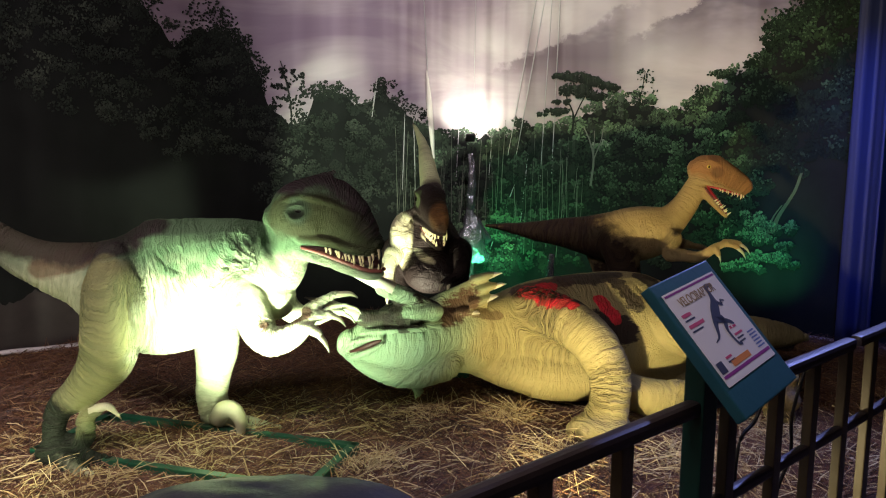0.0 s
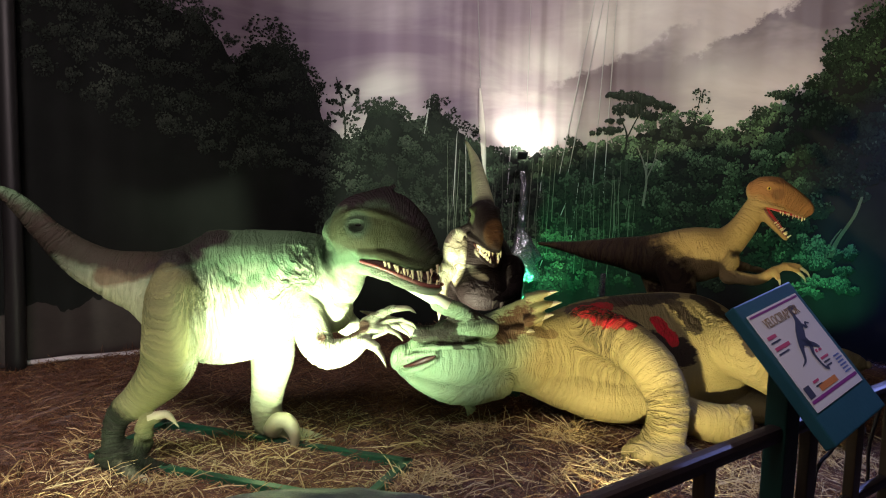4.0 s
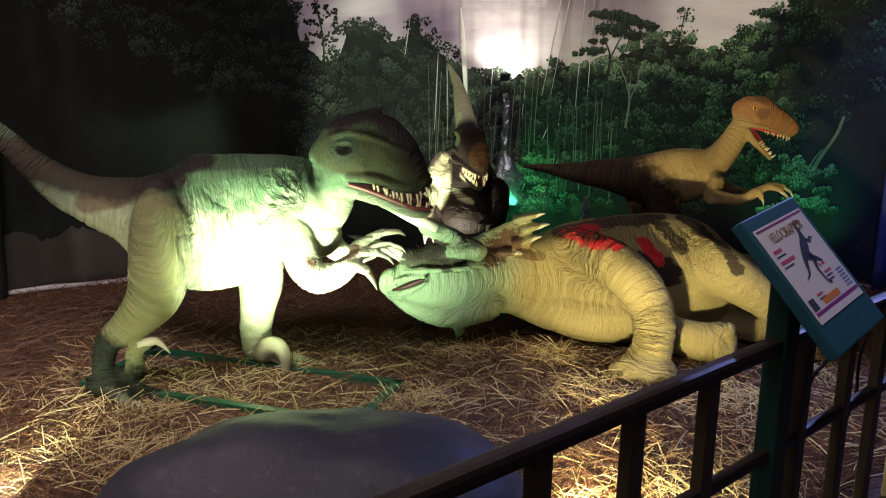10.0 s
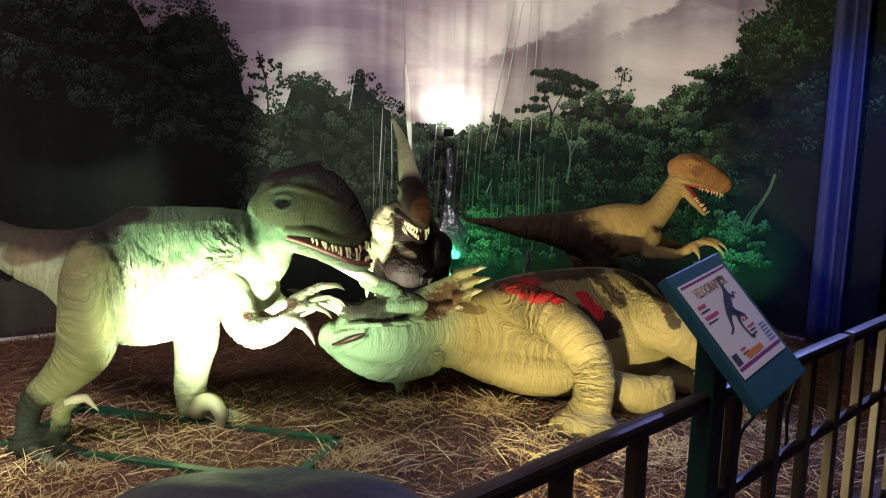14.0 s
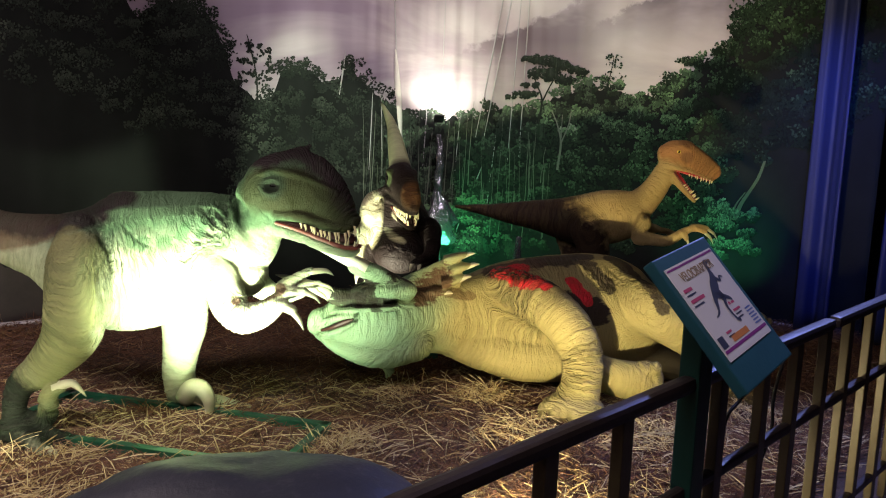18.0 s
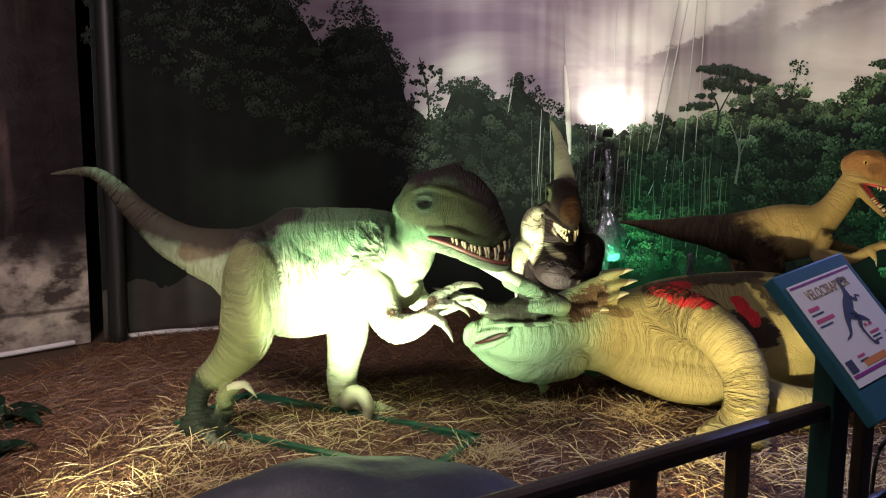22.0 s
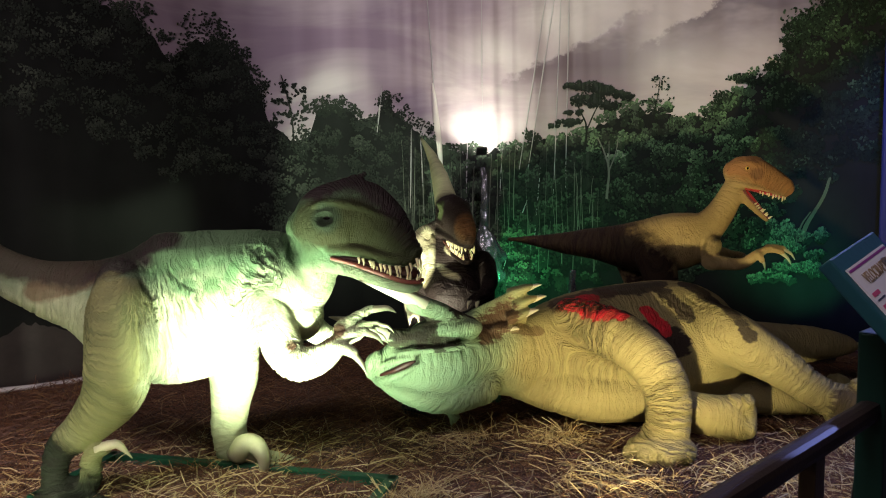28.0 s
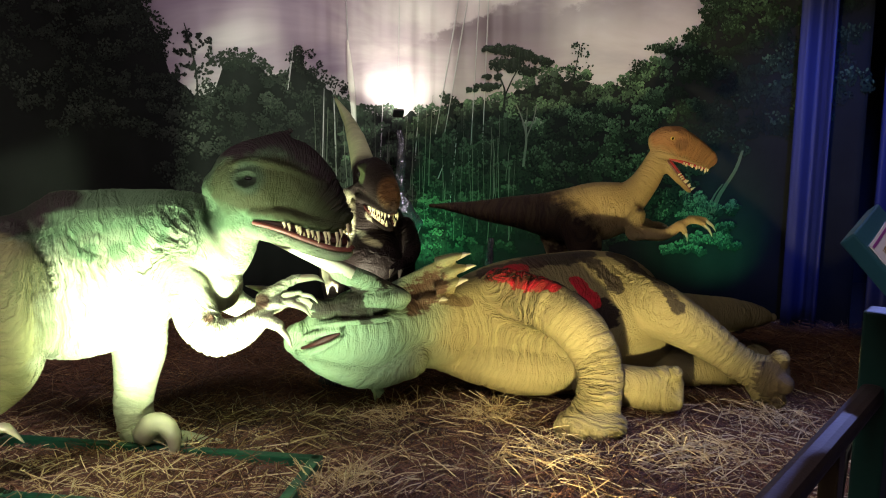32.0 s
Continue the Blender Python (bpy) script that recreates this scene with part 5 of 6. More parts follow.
HEAD_AT = (-0.741, 3.53, 1.108)
deep_head(bm, ex, HEAD_AT, -7)
# near leg
tube(bm, [(-1.72, 3.40, 1.02, 0.09, 0.11), (-1.685, 3.31, 0.90, 0.115, 0.155), (-1.675, 3.28, 0.78, 0.122, 0.165), (-1.69, 3.27, 0.66, 0.118, 0.156), (-1.725, 3.275, 0.54, 0.105, 0.138), (-1.80, 3.29, 0.44, 0.085, 0.11), (-1.90, 3.30, 0.345, 0.072, 0.085), (-1.985, 3.30, 0.275, 0.062, 0.068), (-2.01, 3.28, 0.18, 0.055, 0.058), (-1.99, 3.25, 0.07, 0.06, 0.055)], sides=22, up=(1, 0, 0))
foot(bm, ex, (-2.0, 3.24, 0.0), (0.9, -0.2), (0.3, 0.9), 1.3)
ball(bm, (-1.98, 3.25, 0.06), (0.11, 0.09, 0.085))
tube(bm, [(-1.97, 3.29, 0.1, 0.055, 0.055), (-1.89, 3.28, 0.10, 0.05, 0.05), (-1.84, 3.27, 0.15, 0.05, 0.05), (-1.84, 3.27, 0.22, 0.046, 0.046), (-1.81, 3.265, 0.27, 0.036, 0.036), (-1.77, 3.26, 0.285, 0.028, 0.028)], sides=12)
claw(ex, (-1.80, 3.26, 0.28), (-1.645, 3.25, 0.245), 0.034, (0.0, 0, 0.045))
# far leg
tube(bm, [(-1.36, 3.72, 0.85, 0.12, 0.15), (-1.34, 3.76, 0.65, 0.11, 0.14), (-1.34, 3.78, 0.48, 0.10, 0.125), (-1.36, 3.79, 0.34, 0.085, 0.10), (-1.38, 3.80, 0.2, 0.078, 0.09), (-1.35, 3.79, 0.09, 0.085, 0.085)], sides=18, up=(1, 0, 0))
foot(bm, ex, (-1.32, 3.79, 0.0), (1, -0.15), (0.15, 1), 1.15)
tube(bm, [(-1.33, 3.74, 0.1, 0.05, 0.05), (-1.24, 3.70, 0.115, 0.045, 0.05), (-1.19, 3.68, 0.12, 0.035, 0.04)], sides=12)
tube(ex, [(-1.31, 3.68, 0.10, 0.05, 0.05), (-1.265, 3.655, 0.165, 0.052, 0.05), (-1.205, 3.635, 0.175, 0.046, 0.044), (-1.165, 3.62, 0.125, 0.036, 0.034), (-1.16, 3.615, 0.06, 0.022, 0.022), (-1.175, 3.61, 0.015, 0.004, 0.004)], n=4, sides=12, mat=1, up=(0, 1, 0), tip=True)
tube(bm, [(-1.44, 3.81, 0.22, 0.02, 0.025), (-1.445, 3.8, 0.12, 0.018, 0.02), (-1.43, 3.79, 0.05, 0.012, 0.012)], sides=10)
# near arm and far arm
arm(bm, ex, [(-1.07, 3.48, 0.88, 0.085, 0.11), (-1.01, 3.41, 0.72, 0.09, 0.105), (-0.93, 3.365, 0.635, 0.078, 0.085), (-0.83, 3.34, 0.66, 0.066, 0.068), (-0.745, 3.33, 0.725, 0.05, 0.048)],
    [((-0.74, 3.30, 0.72), (-0.665, 3.28, 0.70), (-0.59, 3.265, 0.575)), ((-0.73, 3.33, 0.755), (-0.62, 3.335, 0.785), (-0.515, 3.34, 0.70)), ((-0.73, 3.36, 0.79), (-0.60, 3.38, 0.875), (-0.45, 3.40, 0.845))], 0.0165)
arm(bm, ex, [(-0.98, 3.70, 0.85, 0.07, 0.09), (-0.93, 3.76, 0.72, 0.06, 0.07), (-0.82, 3.78, 0.66, 0.05, 0.05), (-0.72, 3.78, 0.68, 0.042, 0.038)],
    [((-0.72, 3.77, 0.68), (-0.63, 3.76, 0.70), (-0.54, 3.75, 0.62)), ((-0.72, 3.79, 0.70), (-0.62, 3.80, 0.73), (-0.51, 3.80, 0.67))])
skin = fuse(bm, 0.0075, 2, HIDE_RELIEF, [((-1.04, 3.40, 1.0), 0.28, 2.6), ((-1.40, 3.35, 1.1), 0.38, 1.35), ((-1.0, 3.4, 0.75), 0.2, 1.5), ((-1.69, 3.2, 0.7), 0.35, 1.4)])
skin.normal_update()
groove(skin, [(-0.965, 3.50, 1.19), (-0.925, 3.42, 1.07), (-0.865, 3.41, 0.98), (-0.80, 3.44, 0.915)], 0.045, 0.030)
groove(skin, [(-1.035, 3.47, 1.17), (-0.99, 3.40, 1.06), (-0.93, 3.39, 0.95), (-0.875, 3.41, 0.86)], 0.030, 0.014)
groove(skin, [(-1.095, 3.44, 1.15), (-1.05, 3.38, 1.04), (-0.99, 3.37, 0.93), (-0.95, 3.38, 0.84)], 0.026, 0.012)
groove(skin, [(-1.585, 3.32, 0.97), (-1.535, 3.31, 0.86), (-1.53, 3.32, 0.72), (-1.56, 3.33, 0.60), (-1.60, 3.35, 0.52)], 0.045, 0.030)
groove(skin, [(-1.79, 3.34, 0.98), (-1.70, 3.34, 1.06), (-1.60, 3.33, 1.0)], 0.040, 0.018)
dent(skin, (-0.797, 3.425, 1.278), 0.045, 0.020)
dent(skin, (-0.655, 3.42, 1.225), 0.07, 0.012)
dent(skin, (-0.575, 3.42, 1.165), 0.06, 0.009)
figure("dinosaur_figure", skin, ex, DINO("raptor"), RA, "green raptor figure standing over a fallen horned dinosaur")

# the tan raptor with an open red mouth
bm, ex = bmesh.new(), bmesh.new()
tube(bm, [(0.12, 5.62, 0.99, 0.012, 0.012), (0.27, 5.56, 0.985, 0.03, 0.034), (0.45, 5.5, 0.975, 0.06, 0.065), (0.75, 5.4, 0.965, 0.12, 0.12), (1.0, 5.34, 0.955, 0.155, 0.175), (1.2, 5.3, 0.985, 0.16, 0.195), (1.36, 5.29, 1.015, 0.13, 0.165)], sides=24)
tube(bm, [(1.36, 5.29, 1.03, 0.12, 0.14), (1.465, 5.28, 1.13, 0.092, 0.10), (1.545, 5.28, 1.25, 0.078, 0.084), (1.59, 5.27, 1.35, 0.072, 0.07), (1.61, 5.27, 1.40, 0.056, 0.05)], sides=18, up=(1, 0, 0), fold=0.5)
raptor_head(bm, ex, (1.64, 5.26, 1.335), -18, -14, 34, 0.65, 5, 0.02)
arm(bm, ex, [(1.43, 5.18, 0.98, 0.05, 0.07), (1.385, 5.13, 0.875, 0.05, 0.056), (1.47, 5.11, 0.862, 0.042, 0.045), (1.59, 5.10, 0.858, 0.037, 0.037), (1.68, 5.09, 0.92, 0.031, 0.031), (1.75, 5.08, 0.957, 0.027, 0.025)],
    [((1.74, 5.08, 0.95), (1.83, 5.07, 0.93), (1.91, 5.07, 0.82)), ((1.75, 5.1, 0.96), (1.85, 5.1, 0.955), (1.95, 5.1, 0.85)), ((1.68, 5.06, 0.92), (1.70, 5.05, 0.88), (1.722, 5.04, 0.80))])
arm(bm, ex, [(1.42, 5.39, 0.98, 0.05, 0.065), (1.50, 5.42, 0.915, 0.042, 0.048), (1.58, 5.43, 0.90, 0.034, 0.034), (1.63, 5.43, 0.885, 0.028, 0.024)],
    [((1.63, 5.43, 0.885), (1.69, 5.43, 0.86), (1.72, 5.43, 0.79)), ((1.63, 5.41, 0.89), (1.70, 5.40, 0.88), (1.75, 5.40, 0.81))])
for y, x in ((5.2, 1.05), (5.5, 0.95)):
    tube(bm, [(x, y, 0.92, 0.09, 0.13), (x + 0.07, y, 0.66, 0.075, 0.10), (x + 0.02, y, 0.46, 0.05, 0.06), (x - 0.12, y, 0.3, 0.038, 0.042), (x - 0.08, y, 0.1, 0.036, 0.034), (x - 0.02, y, 0.05, 0.04, 0.035)], sides=14, up=(1, 0, 0))
    foot(bm, ex, (x - 0.02, y, 0.0), (1, 0), (0, 1), 0.85)
skin = fuse(bm, 0.010, 2, [(0.07, 0.006, 0.4), (0.035, 0.004, 0.5)])
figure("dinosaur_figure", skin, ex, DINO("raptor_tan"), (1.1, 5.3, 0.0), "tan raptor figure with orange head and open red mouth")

# the dark raptor behind, facing the visitors with its tail curled up
bm, ex = bmesh.new(), bmesh.new()
tube(bm, [(-0.26, 5.14, 0.72, 0.20, 0.17), (-0.27, 5.26, 0.80, 0.245, 0.24), (-0.29, 5.5, 0.86, 0.22, 0.26), (-0.28, 5.76, 0.95, 0.14, 0.165), (-0.30, 5.95, 1.12, 0.10, 0.11), (-0.36, 6.2, 1.36, 0.076, 0.082), (-0.42, 6.55, 1.52, 0.052, 0.056), (-0.49, 6.82, 1.65, 0.030, 0.032), (-0.57, 7.0, 1.775, 0.008, 0.008)], sides=22)
tube(bm, [(-0.27, 5.20, 0.84, 0.19, 0.17), (-0.27, 5.17, 0.98, 0.165, 0.15), (-0.27, 5.16, 1.08, 0.125, 0.125), (-0.27, 5.16, 1.18, 0.10, 0.105)], sides=18, up=(0, 1, 0))
raptor_head(bm, ex, (-0.27, 5.09, 1.05), -71, -8, 9, 0.84, 6, 0.02, 7)
# the raised shoulder
tube(bm, [(-0.47, 5.18, 0.86, 0.085, 0.10), (-0.475, 5.12, 0.98, 0.075, 0.08), (-0.455, 5.09, 1.07, 0.055, 0.055), (-0.40, 5.06, 1.125, 0.03, 0.03), (-0.375, 5.05, 1.16, 0.010, 0.010)], sides=14, up=(0, 1, 0))
arm(bm, ex, [(-0.46, 5.16, 0.90, 0.07, 0.09), (-0.53, 5.08, 0.79, 0.06, 0.07), (-0.54, 5.04, 0.69, 0.05, 0.05), (-0.53, 5.02, 0.60, 0.045, 0.04)],
    [((-0.52, 5.01, 0.6), (-0.49, 4.97, 0.56), (-0.48, 4.95, 0.5)), ((-0.54, 5.0, 0.6), (-0.54, 4.96, 0.55), (-0.54, 4.94, 0.49))])
arm(bm, ex, [(-0.08, 5.14, 0.88, 0.07, 0.09), (-0.03, 5.04, 0.78, 0.055, 0.065), (-0.06, 4.95, 0.71, 0.042, 0.042), (-0.12, 4.89, 0.69, 0.034, 0.032)],
    [((-0.12, 4.88, 0.69), (-0.16, 4.83, 0.68), (-0.18, 4.80, 0.61)), ((-0.1, 4.87, 0.69), (-0.11, 4.81, 0.68), (-0.12, 4.78, 0.60))])
for x in (-0.52, -0.08):
    tube(bm, [(x, 5.4, 0.82, 0.11, 0.15), (x, 5.33, 0.58, 0.09, 0.115), (x, 5.38, 0.42, 0.065, 0.075), (x, 5.47, 0.28, 0.05, 0.05), (x, 5.4, 0.1, 0.045, 0.042), (x, 5.34, 0.05, 0.05, 0.04)], sides=14, up=(0, 1, 0))
    foot(bm, ex, (x, 5.32, 0.0), (0, -1), (1, 0), 0.9)
skin = fuse(bm, 0.010, 2, [(0.07, 0.006, 0.4), (0.035, 0.004, 0.5)])
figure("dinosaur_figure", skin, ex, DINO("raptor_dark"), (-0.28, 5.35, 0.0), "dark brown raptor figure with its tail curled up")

# the fallen horned dinosaur
TB = (0.6, 4.5, 0.0)
bm, ex = bmesh.new(), bmesh.new()
tube(bm, [(0.02, 4.32, 0.42, 0.17, 0.19), (0.2, 4.38, 0.44, 0.24, 0.25), (0.45, 4.50, 0.43, 0.32, 0.345), (0.75, 4.58, 0.42, 0.36, 0.385), (1.05, 4.62, 0.43, 0.35, 0.385), (1.28, 4.68, 0.37, 0.28, 0.31), (1.5, 4.8, 0.35, 0.18, 0.21), (1.75, 4.92, 0.36, 0.13, 0.145), (2.0, 4.97, 0.36, 0.10, 0.11), (2.2, 5.0, 0.345, 0.07, 0.07), (2.29, 5.0, 0.335, 0.03, 0.03)], sides=30, fold=0.75)
# belly slumped on the straw
tube(bm, [(0.10, 4.30, 0.33, 0.12, 0.12), (0.34, 4.29, 0.27, 0.15, 0.145), (0.56, 4.31, 0.22, 0.16, 0.15), (0.95, 4.40, 0.21, 0.15, 0.16)], sides=18, fold=1.0)
# head and neck
tube(bm, [(0.1, 4.3, 0.44, 0.19, 0.22), (-0.08, 4.22, 0.45, 0.175, 0.195), (-0.24, 4.14, 0.45, 0.19, 0.225), (-0.40, 4.09, 0.455, 0.172, 0.21), (-0.52, 4.06, 0.455, 0.135, 0.165), (-0.61, 4.04, 0.455, 0.095, 0.12), (-0.665, 4.03, 0.465, 0.052, 0.078)], sides=26, fold=0.7)
tube(bm, [(-0.10, 4.10, 0.34, 0.11, 0.11), (-0.28, 4.03, 0.285, 0.10, 0.085), (-0.45, 3.99, 0.31, 0.085, 0.065), (-0.57, 3.98, 0.36, 0.05, 0.04), (-0.63, 3.98, 0.395, 0.028, 0.024)], sides=14)
# beak, nose lump, brow and cheek bolster
ball(bm, (-0.655, 4.0, 0.49), (0.05, 0.06, 0.065), (0, 25, 0))
ball(bm, (-0.34, 4.02, 0.64), (0.15, 0.10, 0.075), (0, -8, 0))
tube(bm, [(-0.37, 3.97, 0.645, 0.05, 0.045), (-0.28, 3.945, 0.665, 0.058, 0.05), (-0.17, 3.955, 0.675, 0.052, 0.045), (-0.13, 3.97, 0.675, 0.04, 0.036)], sides=14, fold=0.4)
tube(bm, [(-0.56, 3.96, 0.545, 0.018, 0.016), (-0.47, 3.92, 0.565, 0.024, 0.020), (-0.34, 3.905, 0.575, 0.026, 0.022), (-0.20, 3.92, 0.59, 0.024, 0.02)], sides=10)
tube(bm, [(-0.63, 3.955, 0.475, 0.016, 0.016), (-0.56, 3.92, 0.505, 0.020, 0.018), (-0.49, 3.905, 0.525, 0.018, 0.016), (-0.44, 3.90, 0.53, 0.014, 0.014)], sides=10)
tube(bm, [(-0.62, 3.955, 0.405, 0.016, 0.016), (-0.55, 3.915, 0.43, 0.020, 0.020), (-0.48, 3.90, 0.465, 0.018, 0.016), (-0.43, 3.90, 0.495, 0.012, 0.012)], sides=10)
# frill folded back along the neck: a thick plate edged with broad points
tube(bm, [(-0.20, 4.24, 0.58, 0.10, 0.05), (-0.08, 4.26, 0.63, 0.11, 0.045), (0.02, 4.26, 0.685, 0.105, 0.04), (0.10, 4.25, 0.735, 0.095, 0.032)], sides=18, up=(0, 1, 0), fold=0.3)
for base, tip, w in (((0.05, 4.27, 0.80), (0.225, 4.26, 0.85), 0.075), ((0.08, 4.25, 0.745), (0.25, 4.24, 0.79), 0.08), ((0.05, 4.23, 0.675), (0.205, 4.21, 0.72), 0.095), ((-0.02, 4.21, 0.625), (0.10, 4.17, 0.625), 0.08)):
    b0, t0 = Vector(base), Vector(tip)
    claw(bm, base, tip, w, (0, 0, 0.006), 0, 12, 0.42)
    claw(ex, b0.lerp(t0, 0.6), t0 + (t0 - b0) * 0.05, w * 0.5, (0, 0, 0.004), 1, 10, 0.42)
# horns: one long, one short, and a chin spur
claw(ex, (-0.38, 3.97, 0.79), (-0.82, 3.96, 0.975), 0.050, (0.0, 0, 0.012), 1, 14, 0.85)
tube(bm, [(-0.16, 4.02, 0.66, 0.07, 0.06), (-0.27, 3.99, 0.72, 0.070, 0.062), (-0.36, 3.98, 0.765, 0.058, 0.056), (-0.44, 3.97, 0.80, 0.050, 0.048)], sides=14, fold=0.6)
claw(ex, (-0.58, 4.0, 0.63), (-0.89, 3.98, 0.735), 0.044, (-0.01, 0, 0.012), 1, 12, 0.85)
tube(bm, [(-0.42, 4.04, 0.60, 0.07, 0.06), (-0.53, 4.01, 0.615, 0.055, 0.05), (-0.62, 4.0, 0.645, 0.042, 0.04)], sides=12)
claw(bm, (-0.27, 4.12, 0.25), (-0.27, 4.15, 0.09), 0.055, (0.02, 0, 0), 0, 10, 0.9)
tube(ex, [(-0.445, 3.893, 0.515, 0.010, 0.008), (-0.50, 3.897, 0.490, 0.012, 0.016), (-0.56, 3.91, 0.462, 0.012, 0.012), (-0.62, 3.945, 0.435, 0.010, 0.008)], sides=8, mat=7)
# forelegs
tube(bm, [(0.42, 4.32, 0.63, 0.15, 0.14), (0.60, 4.16, 0.60, 0.14, 0.135), (0.75, 4.0, 0.51, 0.13, 0.135), (0.83, 3.91, 0.36, 0.12, 0.13), (0.83, 3.87, 0.2, 0.115, 0.125), (0.80, 3.85, 0.09, 0.13, 0.125)], sides=20, up=(0, 1, 0), fold=1.3)
ball(bm, (0.79, 3.82, 0.075), (0.18, 0.15, 0.095))
for x, y in ((0.645, 3.81), (0.70, 3.74), (0.79, 3.71)):
    ball(bm, (x - 0.01, y - 0.015, 0.065), (0.048, 0.042, 0.056))
tube(bm, [(0.85, 4.3, 0.2, 0.12, 0.12), (1.0, 4.2, 0.17, 0.10, 0.11), (1.15, 4.12, 0.155, 0.10, 0.115), (1.25, 4.08, 0.16, 0.10, 0.13)], sides=16)
ball(bm, (1.28, 4.03, 0.255), (0.04, 0.05, 0.045))
ball(bm, (1.29, 4.03, 0.12), (0.04, 0.06, 0.06))
# hind legs
tube(bm, [(1.1, 4.5, 0.58, 0.16, 0.18), (1.28, 4.36, 0.53, 0.135, 0.155), (1.50, 4.25, 0.41, 0.11, 0.12), (1.66, 4.2, 0.29, 0.09, 0.095), (1.77, 4.17, 0.23, 0.09, 0.10), (1.83, 4.15, 0.20, 0.12, 0.15)], sides=20)
for z, y in ((0.09, 4.1), (0.19, 4.04), (0.31, 4.1), (0.1, 4.22)):
    ball(bm, (1.88, y, z), (0.05, 0.055, 0.055))
tube(bm, [(1.3, 4.6, 0.2, 0.15, 0.15), (1.6, 4.55, 0.14, 0.11, 0.11), (1.9, 4.55, 0.13, 0.09, 0.10), (1.98, 4.55, 0.15, 0.10, 0.13)], sides=16)
skin = fuse(bm, 0.009, 2, [(0.105, 0.017, 0.7), (0.050, 0.009, 0.6)], [((0.78, 3.9, 0.3), 0.3, 1.4), ((-0.32, 3.92, 0.56), 0.28, 2.0), ((0.5, 4.15, 0.55), 0.3, 1.4)])
groove(skin, [(0.60, 3.90, 0.43), (0.68, 3.82, 0.47), (0.80, 3.79, 0.50), (0.92, 3.84, 0.50), (0.97, 3.93, 0.47)], 0.05, 0.030)
for z in (0.385, 0.315, 0.25, 0.19):
    groove(skin, [(0.69, 3.84, z - 0.015), (0.76, 3.77, z), (0.86, 3.76, z + 0.012), (0.94, 3.82, z + 0.005)], 0.024, 0.011)
groove(skin, [(-0.60, 3.95, 0.56), (-0.46, 3.90, 0.60), (-0.30, 3.90, 0.615), (-0.13, 3.93, 0.62), (0.0, 4.0, 0.60)], 0.04, 0.022)
groove(skin, [(-0.42, 3.90, 0.70), (-0.30, 3.90, 0.72), (-0.15, 3.93, 0.735)], 0.03, 0.014)
groove(skin, [(-0.12, 3.95, 0.56), (-0.16, 3.93, 0.48), (-0.14, 3.93, 0.38)], 0.03, 0.012)
groove(skin, [(0.05, 4.06, 0.58), (0.02, 4.04, 0.48), (0.06, 4.08, 0.36)], 0.035, 0.014)
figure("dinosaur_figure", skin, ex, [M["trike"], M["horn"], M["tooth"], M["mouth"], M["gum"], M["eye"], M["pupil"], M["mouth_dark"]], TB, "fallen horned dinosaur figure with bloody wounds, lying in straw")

# ---- barrier ----
P0, D = Vector((0.294, 1.11, 0)), Vector((0.685, 0.728, 0)).normalized()
SIDEWAYS = Vector((-D.y, D.x, 0))
FENCE = Matrix(((D.x, SIDEWAYS.x, 0, P0.x), (D.y, SIDEWAYS.y, 0, P0.y), (0, 0, 1, 0), (0, 0, 0, 1)))
fence = tagged(new("metal_barrier"), "dark painted steel barrier with upright square bars", "barrier")
fence.matrix_world = FENCE
U0, U1 = -1.15, 2.62


def rail(name, z, w, h, u0, u1):
    bm = bmesh.new()
    box(bm, (u1 - u0, w, h), ((u0 + u1) / 2, 0, z), bevel=min(w, h) * 0.34)
    return part(name, bm, M["steel_dark"], fence)


rail("top_rail", 0.950, 0.044, 0.042, U0, 1.66)
rail("top_rail", 0.950, 0.044, 0.042, 1.70, U1)
rail("middle_rail", 0.645, 0.03, 0.035, U0, U1)
rail("bottom_rail", 0.16, 0.03, 0.035, U0, U1)
bar_bm = bmesh.new()
box(bar_bm, (0.05, 0.032, 0.93), (0, 0, 0.47), bevel=0.004)
bar = part("bar", bar_bm, M["steel_yellow"], fence)
bar.location = (-0.94, 0, 0)
for u in (-0.635, -0.335, -0.03, 0.275, 0.79, 1.09, 1.35, 1.62, 1.86, 2.12, 2.39, 2.6):
    more = new("bar", bar.data)
    more.parent = fence
    more.location = (u, 0, 0)

# cables that hang along the barrier
def cable(pts, r=0.006, label="black cable hanging along the barrier"):
    bm = bmesh.new()
    tube(bm, [(*p, r, r) for p in pts], n=5, sides=8, up=(0.3, 0.2, 0.9))
    return tagged(link_mesh("cable", bm, M["wire"]), label, "cable", "cables on the barrier")


def on_fence(u, v, z):
    return tuple(FENCE @ Vector((u, v, z)))


cable([on_fence(0.73, 0.03, 1.0), on_fence(0.74, 0.05, 0.85), on_fence(0.69, 0.06, 0.7), on_fence(0.68, 0.06, 0.4), on_fence(0.7, 0.08, 0.01)])
cable([on_fence(1.12, 0.03, 0.95), on_fence(1.07, 0.05, 0.8), on_fence(0.98, 0.06, 0.72), on_fence(0.97, 0.06, 0.4), on_fence(1.0, 0.09, 0.01)])
cable([on_fence(1.38, 0.03, 0.95), on_fence(1.33, 0.05, 0.75), on_fence(1.36, 0.06, 0.6), on_fence(1.25, 0.06, 0.45), on_fence(1.2, 0.09, 0.01)])

